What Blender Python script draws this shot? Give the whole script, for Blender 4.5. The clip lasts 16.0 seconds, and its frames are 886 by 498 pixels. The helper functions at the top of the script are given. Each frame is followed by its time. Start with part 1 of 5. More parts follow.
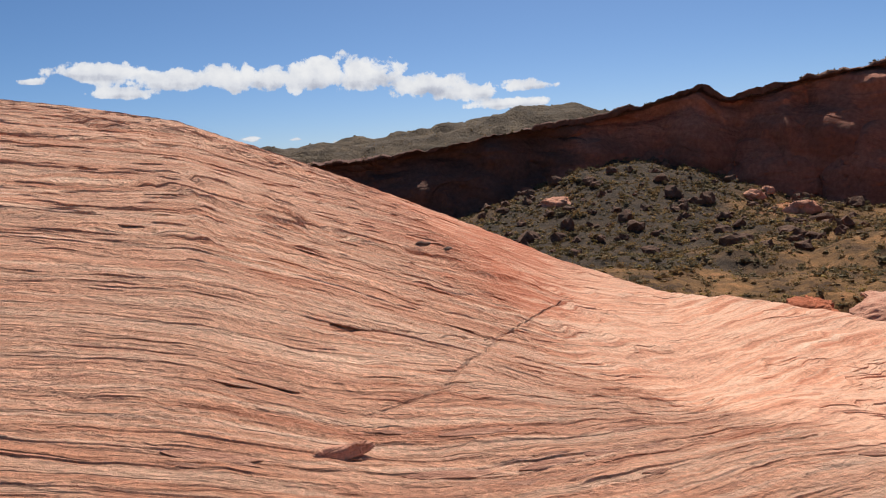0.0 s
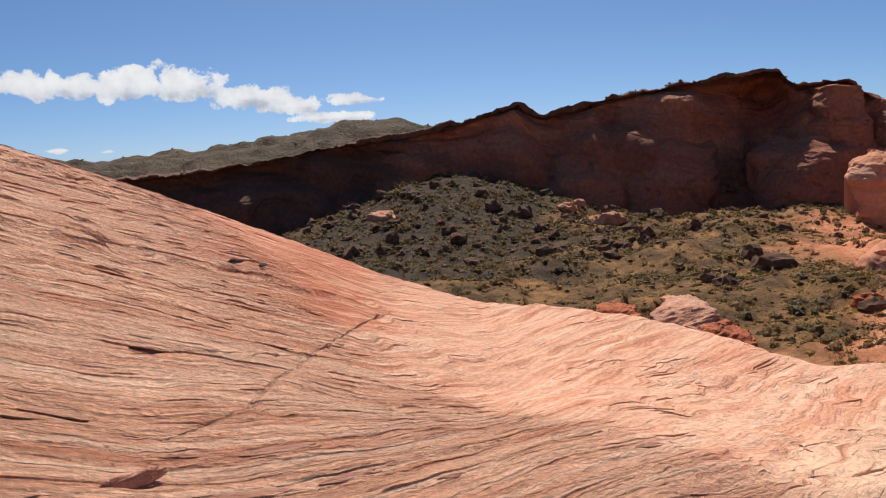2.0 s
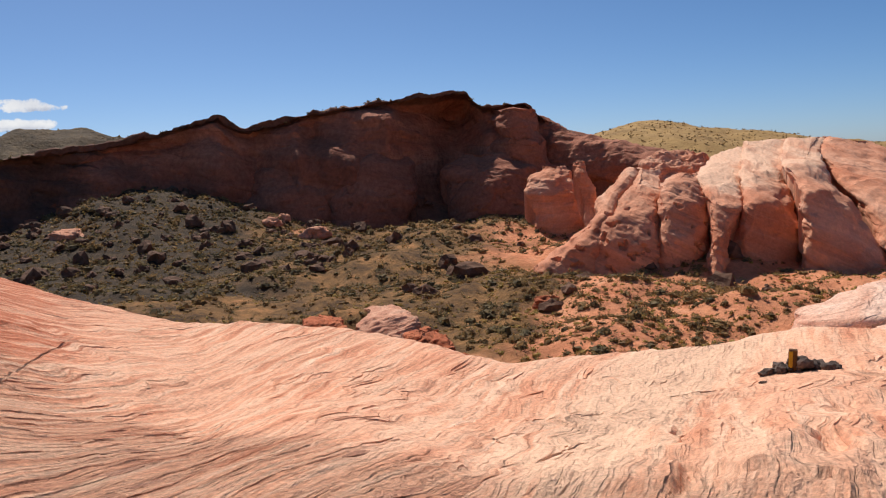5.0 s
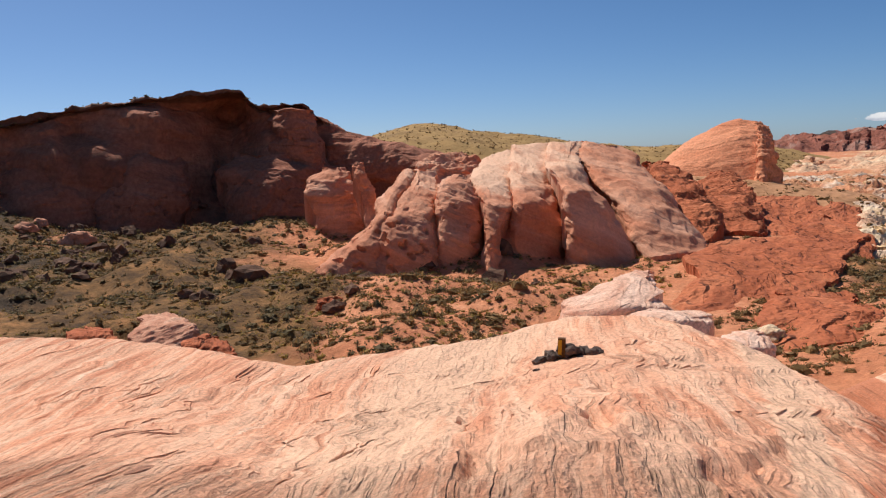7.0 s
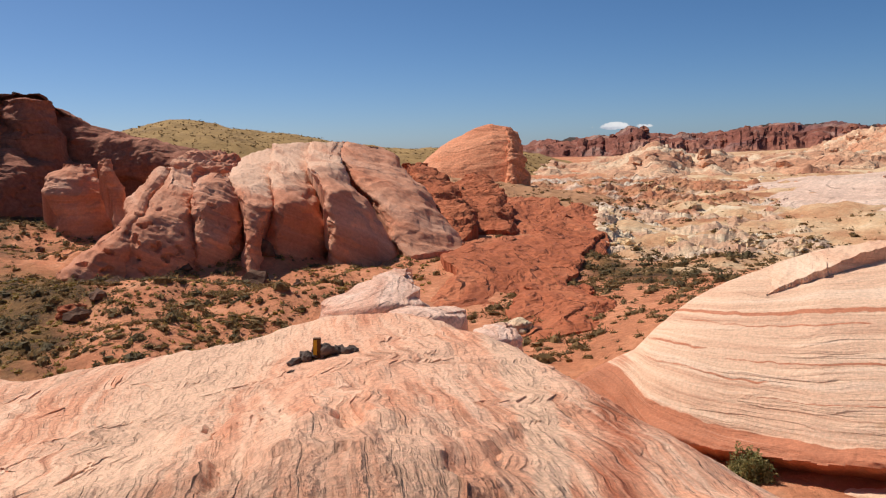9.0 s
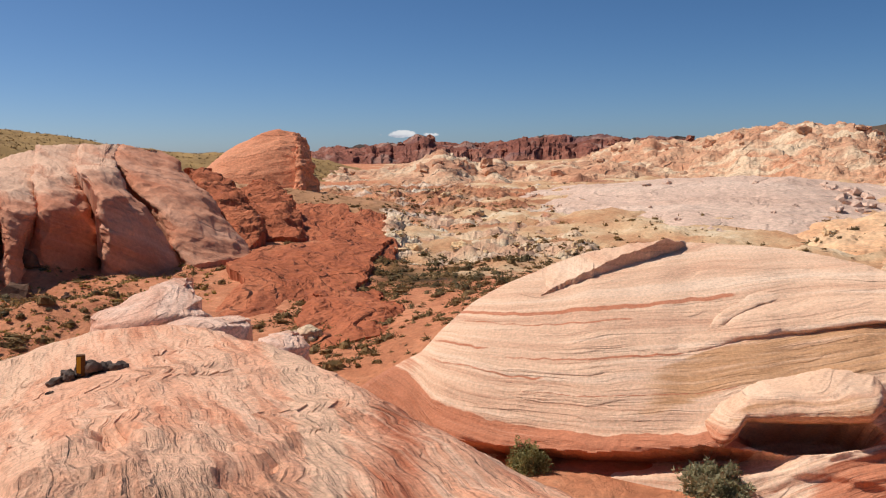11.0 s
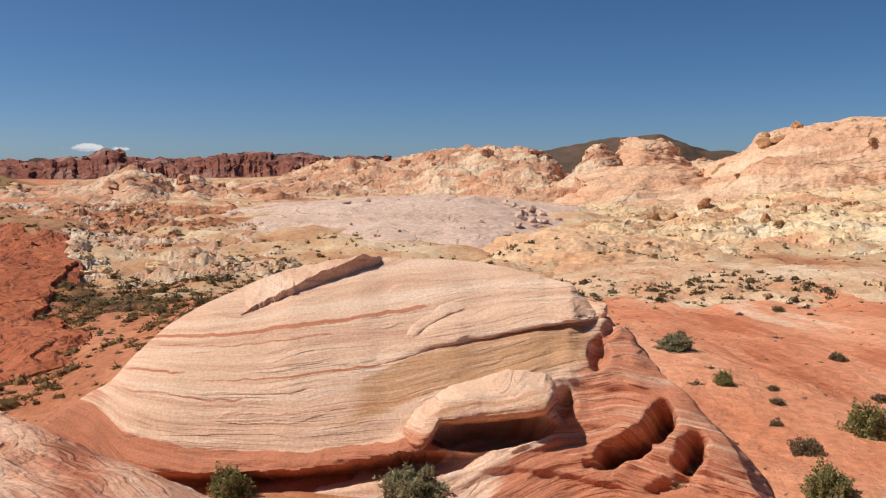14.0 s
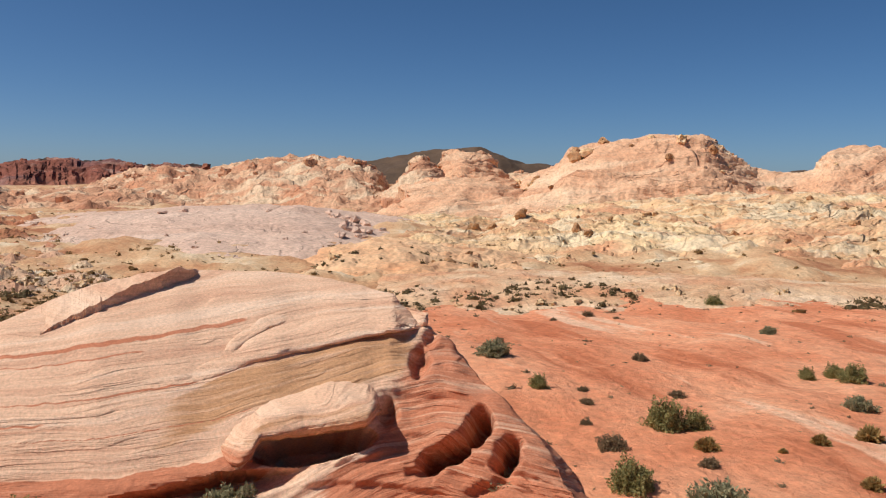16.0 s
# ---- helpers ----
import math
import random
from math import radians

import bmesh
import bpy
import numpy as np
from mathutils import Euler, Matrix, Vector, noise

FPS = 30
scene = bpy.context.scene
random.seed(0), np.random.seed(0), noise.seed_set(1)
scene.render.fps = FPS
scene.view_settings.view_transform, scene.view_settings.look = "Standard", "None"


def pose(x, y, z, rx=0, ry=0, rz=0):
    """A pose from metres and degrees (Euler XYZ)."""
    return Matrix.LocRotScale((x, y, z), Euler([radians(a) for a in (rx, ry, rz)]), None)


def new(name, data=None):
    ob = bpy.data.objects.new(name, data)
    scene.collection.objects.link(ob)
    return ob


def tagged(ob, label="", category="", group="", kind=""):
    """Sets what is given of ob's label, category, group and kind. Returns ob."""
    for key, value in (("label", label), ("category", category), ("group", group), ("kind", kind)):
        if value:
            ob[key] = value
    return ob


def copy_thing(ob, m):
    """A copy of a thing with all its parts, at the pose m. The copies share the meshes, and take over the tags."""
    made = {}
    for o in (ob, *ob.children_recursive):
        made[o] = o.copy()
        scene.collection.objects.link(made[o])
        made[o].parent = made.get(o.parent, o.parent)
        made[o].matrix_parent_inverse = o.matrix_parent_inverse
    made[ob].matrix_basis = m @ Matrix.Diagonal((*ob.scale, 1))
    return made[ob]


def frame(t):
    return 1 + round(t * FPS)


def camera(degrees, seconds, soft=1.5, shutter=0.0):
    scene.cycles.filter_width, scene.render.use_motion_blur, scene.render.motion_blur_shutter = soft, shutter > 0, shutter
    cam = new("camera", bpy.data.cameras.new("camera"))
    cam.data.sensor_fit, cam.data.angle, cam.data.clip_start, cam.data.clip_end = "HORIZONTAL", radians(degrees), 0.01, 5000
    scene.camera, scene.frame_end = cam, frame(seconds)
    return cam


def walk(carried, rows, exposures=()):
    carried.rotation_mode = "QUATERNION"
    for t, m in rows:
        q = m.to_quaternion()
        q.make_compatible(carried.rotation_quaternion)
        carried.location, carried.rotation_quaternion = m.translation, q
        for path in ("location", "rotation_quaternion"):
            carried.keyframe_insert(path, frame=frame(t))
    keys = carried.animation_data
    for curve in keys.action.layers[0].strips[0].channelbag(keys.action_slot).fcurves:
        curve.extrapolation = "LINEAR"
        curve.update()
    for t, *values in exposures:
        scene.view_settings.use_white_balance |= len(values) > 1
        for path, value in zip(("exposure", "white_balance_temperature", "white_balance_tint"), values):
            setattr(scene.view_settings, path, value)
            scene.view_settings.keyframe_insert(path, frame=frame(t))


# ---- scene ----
cam = camera(56.1, 16.0, 1.15)
ROWS = [
    (0, 0, 0, 1.6, 84.25, 3.19, 2.6),
    (0.5, 0.052, -0.022, 1.599, 84.3, 3.34, -0.45),
    (1, 0.1, -0.038, 1.601, 84.34, 3.26, -3.37),
    (1.5, 0.149, -0.065, 1.603, 84.43, 3.22, -6.27),
    (2, 0.203, -0.108, 1.612, 84.55, 3.13, -9.27),
    (2.5, 0.23, -0.101, 1.61, 84.63, 2.97, -12.6),
    (3, 0.259, -0.1, 1.604, 84.7, 2.87, -16.05),
    (3.5, 0.291, -0.117, 1.6, 84.73, 2.87, -19.43),
    (4, 0.302, -0.083, 1.594, 84.69, 2.79, -22.72),
    (6.5, 0.15, -0.092, 1.596, 84.03, 2.88, -40.4),
    (7, 0.163, -0.105, 1.603, 83.87, 2.6, -44.5),
    (7.5, 0.188, -0.119, 1.604, 83.75, 2.14, -48.84),
    (8, 0.221, -0.133, 1.6, 83.63, 1.79, -53.03),
    (8.5, 0.274, -0.143, 1.586, 83.49, 1.59, -56.93),
    (9, 0.321, -0.152, 1.57, 83.31, 1.54, -60.61),
    (11.5, 0.447, -0.228, 1.537, 83.59, 0.32, -78.53),
    (12, 0.449, -0.24, 1.53, 83.65, -0, -82.11),
    (12.5, 0.448, -0.263, 1.53, 83.75, -0.11, -85.6),
    (13, 0.441, -0.282, 1.53, 83.96, -0.18, -88.96),
    (13.5, 0.437, -0.298, 1.53, 84.29, -0.16, -92.16),
    (14, 0.407, -0.314, 1.534, 84.62, -0.16, -95.19),
    (14.5, 0.369, -0.338, 1.548, 84.88, -0.25, -98.24),
    (15, 0.356, -0.331, 1.541, 85.12, -0.47, -101.37),
    (15.5, 0.366, -0.355, 1.551, 85.27, -0.62, -104.39),
    (16, 0.376, -0.386, 1.557, 85.41, -0.73, -107.21),
]
walk(cam, [(t, pose(x, y, z, rx, ry, rz)) for t, x, y, z, rx, ry, rz in ROWS],
     exposures=[(0, 0.03), (4, 0.05), (8, -0.03), (12, -0.18), (16, -0.25)])

# ---- light ----
SUN_AZ, SUN_EL = 8.0, 52.0          # degrees clockwise from +y, and above the horizon
world = bpy.data.worlds.new("sky")
scene.world = world
world.use_nodes = True
wn = world.node_tree.nodes
sky = wn.new("ShaderNodeTexSky")
sky.sky_type, sky.sun_disc = "NISHITA", False
sky.sun_elevation, sky.sun_rotation = radians(SUN_EL), radians(SUN_AZ)
sky.altitude, sky.air_density, sky.dust_density, sky.ozone_density = 900, 0.6, 1.2, 6.0
tone = wn.new("ShaderNodeHueSaturation")
tone.inputs["Hue"].default_value = 0.497
tone.inputs["Saturation"].default_value = 1.12
world.node_tree.links.new(sky.outputs[0], tone.inputs["Color"])
world.node_tree.links.new(tone.outputs[0], wn["Background"].inputs[0])
wn["Background"].inputs[1].default_value = 0.09
sun = new("sun", bpy.data.lights.new("sun", "SUN"))
sun.data.energy, sun.data.angle, sun.data.color = 4.9, radians(0.53), (1.0, 0.96, 0.90)
sa, se = radians(SUN_AZ), radians(SUN_EL)
SUN_DIR = Vector((math.sin(sa) * math.cos(se), math.cos(sa) * math.cos(se), math.sin(se)))
sun.matrix_world = Matrix.Translation((0, 0, 60)) @ SUN_DIR.to_track_quat("Z", "Y").to_matrix().to_4x4()

EYE = 1.6

# ---- noise on arrays ----
PERM = np.random.RandomState(7).permutation(256).astype(np.int64)
PERM = np.concatenate([PERM, PERM, PERM])
GRAD = np.random.RandomState(8).normal(size=(256, 3))
GRAD /= np.linalg.norm(GRAD, axis=1, keepdims=True)


def perlin(x, y, z):
    """Gradient noise, about -0.7 to 0.7."""
    x, y, z = np.broadcast_arrays(np.asarray(x, float), y, z)
    xi, yi, zi = np.floor(x).astype(np.int64), np.floor(y).astype(np.int64), np.floor(z).astype(np.int64)
    fx, fy, fz = x - xi, y - yi, z - zi
    u, v, w = [f * f * f * (f * (f * 6 - 15) + 10) for f in (fx, fy, fz)]
    out = 0.0
    for i in (0, 1):
        for j in (0, 1):
            for k in (0, 1):
                g = GRAD[PERM[PERM[PERM[(xi + i) & 255] + ((yi + j) & 255)] + ((zi + k) & 255)]]
                d = g[..., 0] * (fx - i) + g[..., 1] * (fy - j) + g[..., 2] * (fz - k)
                out = out + d * (u if i else 1 - u) * (v if j else 1 - v) * (w if k else 1 - w)
    return out * 1.5


def fbm(x, y, z, octaves=4, gain=0.5):
    out, a = 0.0, 1.0
    for o in range(octaves):
        out = out + a * perlin(np.asarray(x) * 2 ** o + 17.3 * o, np.asarray(y) * 2 ** o, np.asarray(z) * 2 ** o)
        a *= gain
    return out


def step(a, b, v):
    t = np.clip((v - a) / (b - a), 0, 1)
    return t * t * (3 - 2 * t)


def terrace(v, n):
    """Breaks a smooth field into flat treads and short risers."""
    w = v * n
    f = w - np.floor(w)
    return (np.floor(w) + step(0.36, 0.64, f)) / n


def bell(v, mid, half):
    return np.exp(-((v - mid) / half) ** 2)


def at(az, r, z=0.0):
    """A place from its azimuth (degrees clockwise from +y) and its distance."""
    return Vector((r * math.sin(radians(az)), r * math.cos(radians(az)), z))


def curve(az, table):
    """A smooth line through a short table of (azimuth, value)."""
    xs = [p[0] for p in table]
    ys = [p[1] for p in table]
    fine = np.linspace(xs[0], xs[-1], 1200)
    line = np.interp(fine, xs, ys)
    n = max(3, int(1200 / (len(xs) * 4.5)))
    kernel = np.hanning(n + 2)[1:-1]
    line = np.convolve(np.pad(line, n, mode="edge"), kernel / kernel.sum(), "same")[n:-n]
    return np.interp(az, fine, line)


def grid_normals(P, wrap=False):
    du = np.gradient(P, axis=1)
    if wrap:
        du[:, 0] = du[:, -1] = (P[:, 1] - P[:, -2]) / 2
    dv = np.gradient(P, axis=0)
    n = np.cross(du, dv)
    return n / (np.linalg.norm(n, axis=-1, keepdims=True) + 1e-12)


def grid_object(name, P, material, attrs=None, wrap=False, flip=False, smooth=True, sharp=0):
    """One mesh from a grid of places P[rows, columns, 3], with values at its vertices."""
    ny, nx = P.shape[:2]
    me = bpy.data.meshes.new(name)
    ix = np.arange(ny * nx).reshape(ny, nx)
    if wrap:
        ix = np.concatenate([ix, ix[:, :1]], axis=1)
    q = np.stack([ix[:-1, :-1], ix[:-1, 1:], ix[1:, 1:], ix[1:, :-1]], -1).reshape(-1, 4)
    if flip:
        q = q[:, ::-1]
    me.vertices.add(ny * nx)
    me.vertices.foreach_set("co", P.reshape(-1).astype(np.float32))
    me.loops.add(q.size)
    me.loops.foreach_set("vertex_index", q.reshape(-1).astype(np.int32))
    me.polygons.add(len(q))
    me.polygons.foreach_set("loop_start", np.arange(0, q.size, 4, dtype=np.int32))
    me.update(calc_edges=True)
    me.polygons.foreach_set("use_smooth", np.full(len(q), smooth))
    if sharp:
        me.set_sharp_from_angle(angle=radians(sharp))
    for key, value in (attrs or {}).items():
        a = me.attributes.new(key, "FLOAT", "POINT")
        a.data.foreach_set("value", np.broadcast_to(value, (ny, nx)).reshape(-1).astype(np.float32))
    me.materials.append(material)
    return new(name, me)


# ---- materials ----
def lin(r, g, b):
    """Linear colour from display values 0 to 255."""
    return tuple((c / 255 / 12.92) if c / 255 < 0.04045 else ((c / 255 + 0.055) / 1.055) ** 2.4 for c in (r, g, b))


class Nodes:
    def __init__(self, name, roughness=0.9, spec=0.15):
        self.mat = bpy.data.materials.new(name)
        self.mat.use_nodes = True
        self.t = self.mat.node_tree
        self.b = self.t.nodes["Principled BSDF"]
        self.b.inputs["Roughness"].default_value = roughness
        self.b.inputs["Specular IOR Level"].default_value = spec
        self.pos = self.t.nodes.new("ShaderNodeTexCoord").outputs["Object"]
        self.bed, self.size = None, 1.0

    def put(self, socket, value):
        if isinstance(value, bpy.types.NodeSocket):
            self.t.links.new(value, socket)
        else:
            socket.default_value = (*value, 1.0) if isinstance(value, tuple) and len(value) == 3 and socket.type == "RGBA" else value

    def math(self, op, a, b=0.0, clamp=False):
        n = self.t.nodes.new("ShaderNodeMath")
        n.operation, n.use_clamp = op, clamp
        self.put(n.inputs[0], a)
        self.put(n.inputs[1], b)
        return n.outputs[0]

    def attr(self, name):
        n = self.t.nodes.new("ShaderNodeAttribute")
        n.attribute_name = name
        return n.outputs["Fac"]

    def noise(self, vector, scale, detail=4.0, rough=0.55, distort=0.0):
        n = self.t.nodes.new("ShaderNodeTexNoise")
        self.put(n.inputs["Vector"], vector)
        n.inputs["Scale"].default_value, n.inputs["Detail"].default_value = scale, detail
        n.inputs["Roughness"].default_value, n.inputs["Distortion"].default_value = rough, distort
        return n.outputs["Fac"]

    def ramp(self, fac, stops):
        n = self.t.nodes.new("ShaderNodeValToRGB")
        self.put(n.inputs[0], fac)
        e = n.color_ramp.elements
        while len(e) < len(stops):
            e.new(0.5)
        for el, (p, c) in zip(e, stops):
            el.position = p
            el.color = (*c, 1.0) if isinstance(c, tuple) else (c, c, c, 1.0)
        return n.outputs[0]

    def mix(self, fac, a, b, kind="MIX"):
        n = self.t.nodes.new("ShaderNodeMix")
        n.data_type, n.blend_type = "RGBA", kind
        self.put(n.inputs[0], fac)
        self.put(n.inputs[6], a)
        self.put(n.inputs[7], b)
        return n.outputs[2]

    def sheet(self, s_scale, along):
        """Coordinates that run fast across the bedding and slowly along it."""
        sep = self.t.nodes.new("ShaderNodeSeparateXYZ")
        self.put(sep.inputs[0], self.pos)
        com = self.t.nodes.new("ShaderNodeCombineXYZ")
        self.put(com.inputs[0], self.math("MULTIPLY", self.level(), s_scale))
        self.put(com.inputs[1], self.math("MULTIPLY", sep.outputs[0], along))
        self.put(com.inputs[2], self.math("MULTIPLY", sep.outputs[1], along))
        return com.outputs[0]

    def level(self):
        """Height across the bedding, with the edges of the beds frayed."""
        if self.bed is None:
            fray = self.math("MULTIPLY", self.math("SUBTRACT", self.noise(self.pos, 5.0 / self.size, 4.0, 0.6), 0.5), 0.05 * self.size)
            self.bed = self.math("ADD", self.attr("s"), fray)
        return self.bed

    def bump(self, height, strength, distance, normal=None):
        n = self.t.nodes.new("ShaderNodeBump")
        self.put(n.inputs["Height"], height)
        n.inputs["Strength"].default_value, n.inputs["Distance"].default_value = strength, distance
        if normal is not None:
            self.put(n.inputs["Normal"], normal)
        return n.outputs[0]

    def done(self, colour, normal=None):
        self.put(self.b.inputs["Base Color"], colour)
        if normal is not None:
            self.put(self.b.inputs["Normal"], normal)
        return self.mat


def rock_material(name, dark, mid, light, band=3.0, along=0.12, fine=18.0, size=1.0, relief=0.6, patch=None, extra=(), crack=False, streak=0.0, grainy=0.6, spots=(), joints=0.0, flaky=0.35, flakes=0.0, waver=5.0, riser=0.06, depth=0.05, dash=6.0, fines=0.5):
    """Bedded sandstone. size: metres of the coarsest grain; extra: pairs of a vertex mask and a colour."""
    n = Nodes(name)
    n.size = size
    beds = n.noise(n.sheet(band, along), 1.0, 6.0, 0.62)
    col = n.ramp(beds, [(0.30, dark), (0.5, mid), (0.72, light)])
    if patch:
        blot = n.ramp(n.noise(n.pos, 0.22 / size, 5.0, 0.6), [(0.45, 0.0), (0.62, 1.0)])
        col = n.mix(n.math("MULTIPLY", blot, 0.7), col, patch)
    for i, tint in enumerate(spots):
        blot = n.ramp(n.noise(n.sheet(band * 0.5, along * (1.2 + i)), 1.0 + 0.3 * i, 5.0, 0.6), [(0.52, 0.0), (0.60, 1.0)])
        col = n.mix(n.math("MULTIPLY", blot, 0.75), col, tint)
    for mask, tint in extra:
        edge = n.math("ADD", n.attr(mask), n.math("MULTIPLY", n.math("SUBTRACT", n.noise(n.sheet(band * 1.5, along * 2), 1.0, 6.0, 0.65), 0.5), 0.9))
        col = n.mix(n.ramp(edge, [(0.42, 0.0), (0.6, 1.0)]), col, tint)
    if streak:
        lamina = n.noise(n.sheet(band * 5, along * 4.5), 1.0, 5.0, 0.65)
        firm = n.math("MULTIPLY", n.math("SUBTRACT", 1.0, n.attr("calm")), 0.2)
        col = n.mix(n.math("MULTIPLY", n.ramp(lamina, [(0.54, 0.0), (0.66, 1.0)]), firm), col, dark)
        col = n.mix(n.math("MULTIPLY", n.ramp(lamina, [(0.34, 1.0), (0.46, 0.0)]), firm), col, light)
    grain = n.noise(n.pos, 9.0 / size, 8.0, 0.7)
    col = n.mix(grainy, col, n.ramp(grain, [(0.32, 0.5), (0.68, 1.4)]), "MULTIPLY")
    # beds that break off in small steps; a second, coarser noise lets each step run out
    height = n.math("MULTIPLY", grain, flaky)
    for k, weight in ((1.0, fines), (0.31, 1.0), (0.11, 1.6)):
        wander = n.noise(n.sheet(fine * k * 0.35, along * 2), 1.0, 1.0, 0.5)
        turn = n.math("FRACT", n.math("ADD", n.math("MULTIPLY", n.level(), fine * k * 0.25), n.math("MULTIPLY", wander, waver)))
        saw = n.ramp(turn, [(0.0, 0.0), (riser, 1.0), (1.0, 0.0)])
        gate = n.ramp(n.noise(n.sheet(fine * k * 0.6, along * dash), 1.0, 4.0, 0.6), [(0.42, 0.0), (0.58, 1.0)])
        height = n.math("ADD", height, n.math("MULTIPLY", n.math("MULTIPLY", saw, gate), weight))
    height = n.math("MULTIPLY", height, n.math("SUBTRACT", 1.0, n.attr("calm")))
    if streak:
        # narrow slits that weathering has cut along single beds
        for k, weight in ((4.5, 1.2), (1.7, 2.2)):
            slit = n.ramp(n.noise(n.sheet(band * k, along * 1.1 * k), 1.0, 4.0, 0.55), [(0.33, 1.0), (0.39, 0.0)])
            height = n.math("SUBTRACT", height, n.math("MULTIPLY", n.math("MULTIPLY", slit, n.math("SUBTRACT", 1.0, n.attr("calm"))), weight * streak))
    if flakes:
        # thin scales that have spalled off, longer along the beds than across
        for k, weight in ((1.0, 0.4), (2.7, 0.12)):
            scale = n.noise(n.sheet(band * 1.3 * k, along * 6 * k), 1.0, 5.0, 0.62)
            height = n.math("ADD", height, n.math("MULTIPLY", n.ramp(scale, [(0.42, 0.0), (0.48, 0.8), (0.62, 1.0)]), weight * flakes))
    if joints:
        cell = n.t.nodes.new("ShaderNodeTexVoronoi")
        cell.feature = "DISTANCE_TO_EDGE"
        cell.inputs["Scale"].default_value = 1.0
        bent = n.t.nodes.new("ShaderNodeVectorMath")
        bent.operation = "MULTIPLY_ADD"
        n.put(bent.inputs[0], n.pos)
        bent.inputs[1].default_value = (joints, joints * 1.6, joints * 2.2)
        wob = n.t.nodes.new("ShaderNodeTexNoise")
        n.put(wob.inputs["Vector"], n.pos)
        wob.inputs["Scale"].default_value, wob.inputs["Detail"].default_value = joints * 2.5, 5.0
        n.put(bent.inputs[2], wob.outputs["Color"])
        n.put(cell.inputs["Vector"], bent.outputs[0])
        gap = n.ramp(cell.outputs["Distance"], [(0.0, 1.0), (0.035, 0.0)])
        keep = n.ramp(n.noise(n.pos, joints * 1.3, 3.0, 0.5), [(0.45, 0.0), (0.6, 1.0)])
        height = n.math("SUBTRACT", height, n.math("MULTIPLY", n.math("MULTIPLY", gap, keep), 0.8))
    if crack:
        slit = n.ramp(n.math("ABSOLUTE", n.attr("crack")), [(0.0, 1.0), (0.035, 0.0)])
        height = n.math("SUBTRACT", height, n.math("MULTIPLY", slit, 1.6))
    return n.done(col, n.bump(height, relief, depth * size))


def plain_material(name, a, b, scale=3.0, roughness=0.9, relief=0.3, dist=0.02):
    n = Nodes(name, roughness)
    f = n.noise(n.pos, scale, 6.0, 0.65)
    return n.done(n.ramp(f, [(0.3, a), (0.7, b)]), n.bump(n.noise(n.pos, scale * 4, 6.0, 0.6), relief, dist))


M_FORE = rock_material("pink_sandstone", lin(192, 119, 88), lin(226, 161, 126), lin(246, 206, 175), band=7.0, along=0.25, fine=40.0, size=0.5, relief=1.0, crack=True, flaky=1.5, streak=1.0, flakes=0.8, waver=2.5, riser=0.15, depth=0.085, dash=11.0, fines=0.25, patch=lin(226, 172, 140), spots=(lin(234, 186, 154),),
                       extra=(("pale", lin(230, 184, 152)), ("rust", lin(190, 112, 80))))
M_FLAKE = rock_material("flake_sandstone", lin(164, 112, 90), lin(204, 146, 118), lin(224, 178, 150), band=7.0, along=0.5, fine=40.0, size=0.5, relief=0.8)
M_STRIPED = rock_material("striped_sandstone", lin(208, 158, 128), lin(228, 186, 154), lin(238, 206, 178), band=5.0, fine=30.0, size=0.6, relief=0.8, streak=0.4, grainy=0.42, flaky=0.35,
                          extra=(("brown", lin(196, 148, 108)), ("rust", lin(194, 124, 92))))
M_CLIFF = rock_material("red_cliff_rock", lin(140, 86, 66), lin(168, 108, 84), lin(186, 128, 102), band=0.25, along=0.03, fine=1.5, size=5.0, relief=0.8, patch=lin(124, 76, 58), extra=(("top", lin(112, 77, 62)),))
M_BUTTRESS = rock_material("smooth_cliff_rock", lin(146, 90, 68), lin(170, 110, 86), lin(186, 128, 102), band=0.25, along=0.03, fine=1.5, size=4.0, relief=0.8, patch=lin(150, 94, 72))
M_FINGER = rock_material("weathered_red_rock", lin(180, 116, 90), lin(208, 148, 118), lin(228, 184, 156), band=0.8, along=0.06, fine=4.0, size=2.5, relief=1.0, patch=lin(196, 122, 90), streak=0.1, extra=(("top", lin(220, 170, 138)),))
M_RED = rock_material("red_slickrock", lin(148, 78, 50), lin(180, 101, 67), lin(202, 126, 88), band=0.8, along=0.06, fine=3.0, size=3.0, relief=0.9, patch=lin(172, 96, 64), joints=0.05, streak=0.7, depth=0.07)
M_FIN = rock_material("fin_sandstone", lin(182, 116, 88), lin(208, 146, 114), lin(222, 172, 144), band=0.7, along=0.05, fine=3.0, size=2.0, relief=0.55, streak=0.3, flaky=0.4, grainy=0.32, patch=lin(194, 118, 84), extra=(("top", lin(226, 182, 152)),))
M_DOME = rock_material("orange_dome_rock", lin(196, 120, 84), lin(214, 140, 102), lin(226, 158, 120), band=0.5, along=0.03, fine=2.0, size=3.0, relief=0.7, patch=lin(204, 128, 92), streak=0.25)
M_WHITE = rock_material("white_sandstone", lin(186, 148, 114), lin(220, 192, 158), lin(234, 214, 186), band=1.2, along=0.15, fine=6.0, size=1.5, relief=0.9, patch=lin(214, 164, 134), spots=(lin(200, 150, 118),), joints=0.25)
M_CREAM = rock_material("cream_sandstone", lin(210, 160, 116), lin(238, 202, 154), lin(244, 222, 184), band=0.9, along=0.04, fine=3.0, size=5.0, relief=1.0, patch=lin(222, 172, 130), spots=(lin(214, 150, 112), lin(236, 214, 178)), joints=0.10, streak=0.8)
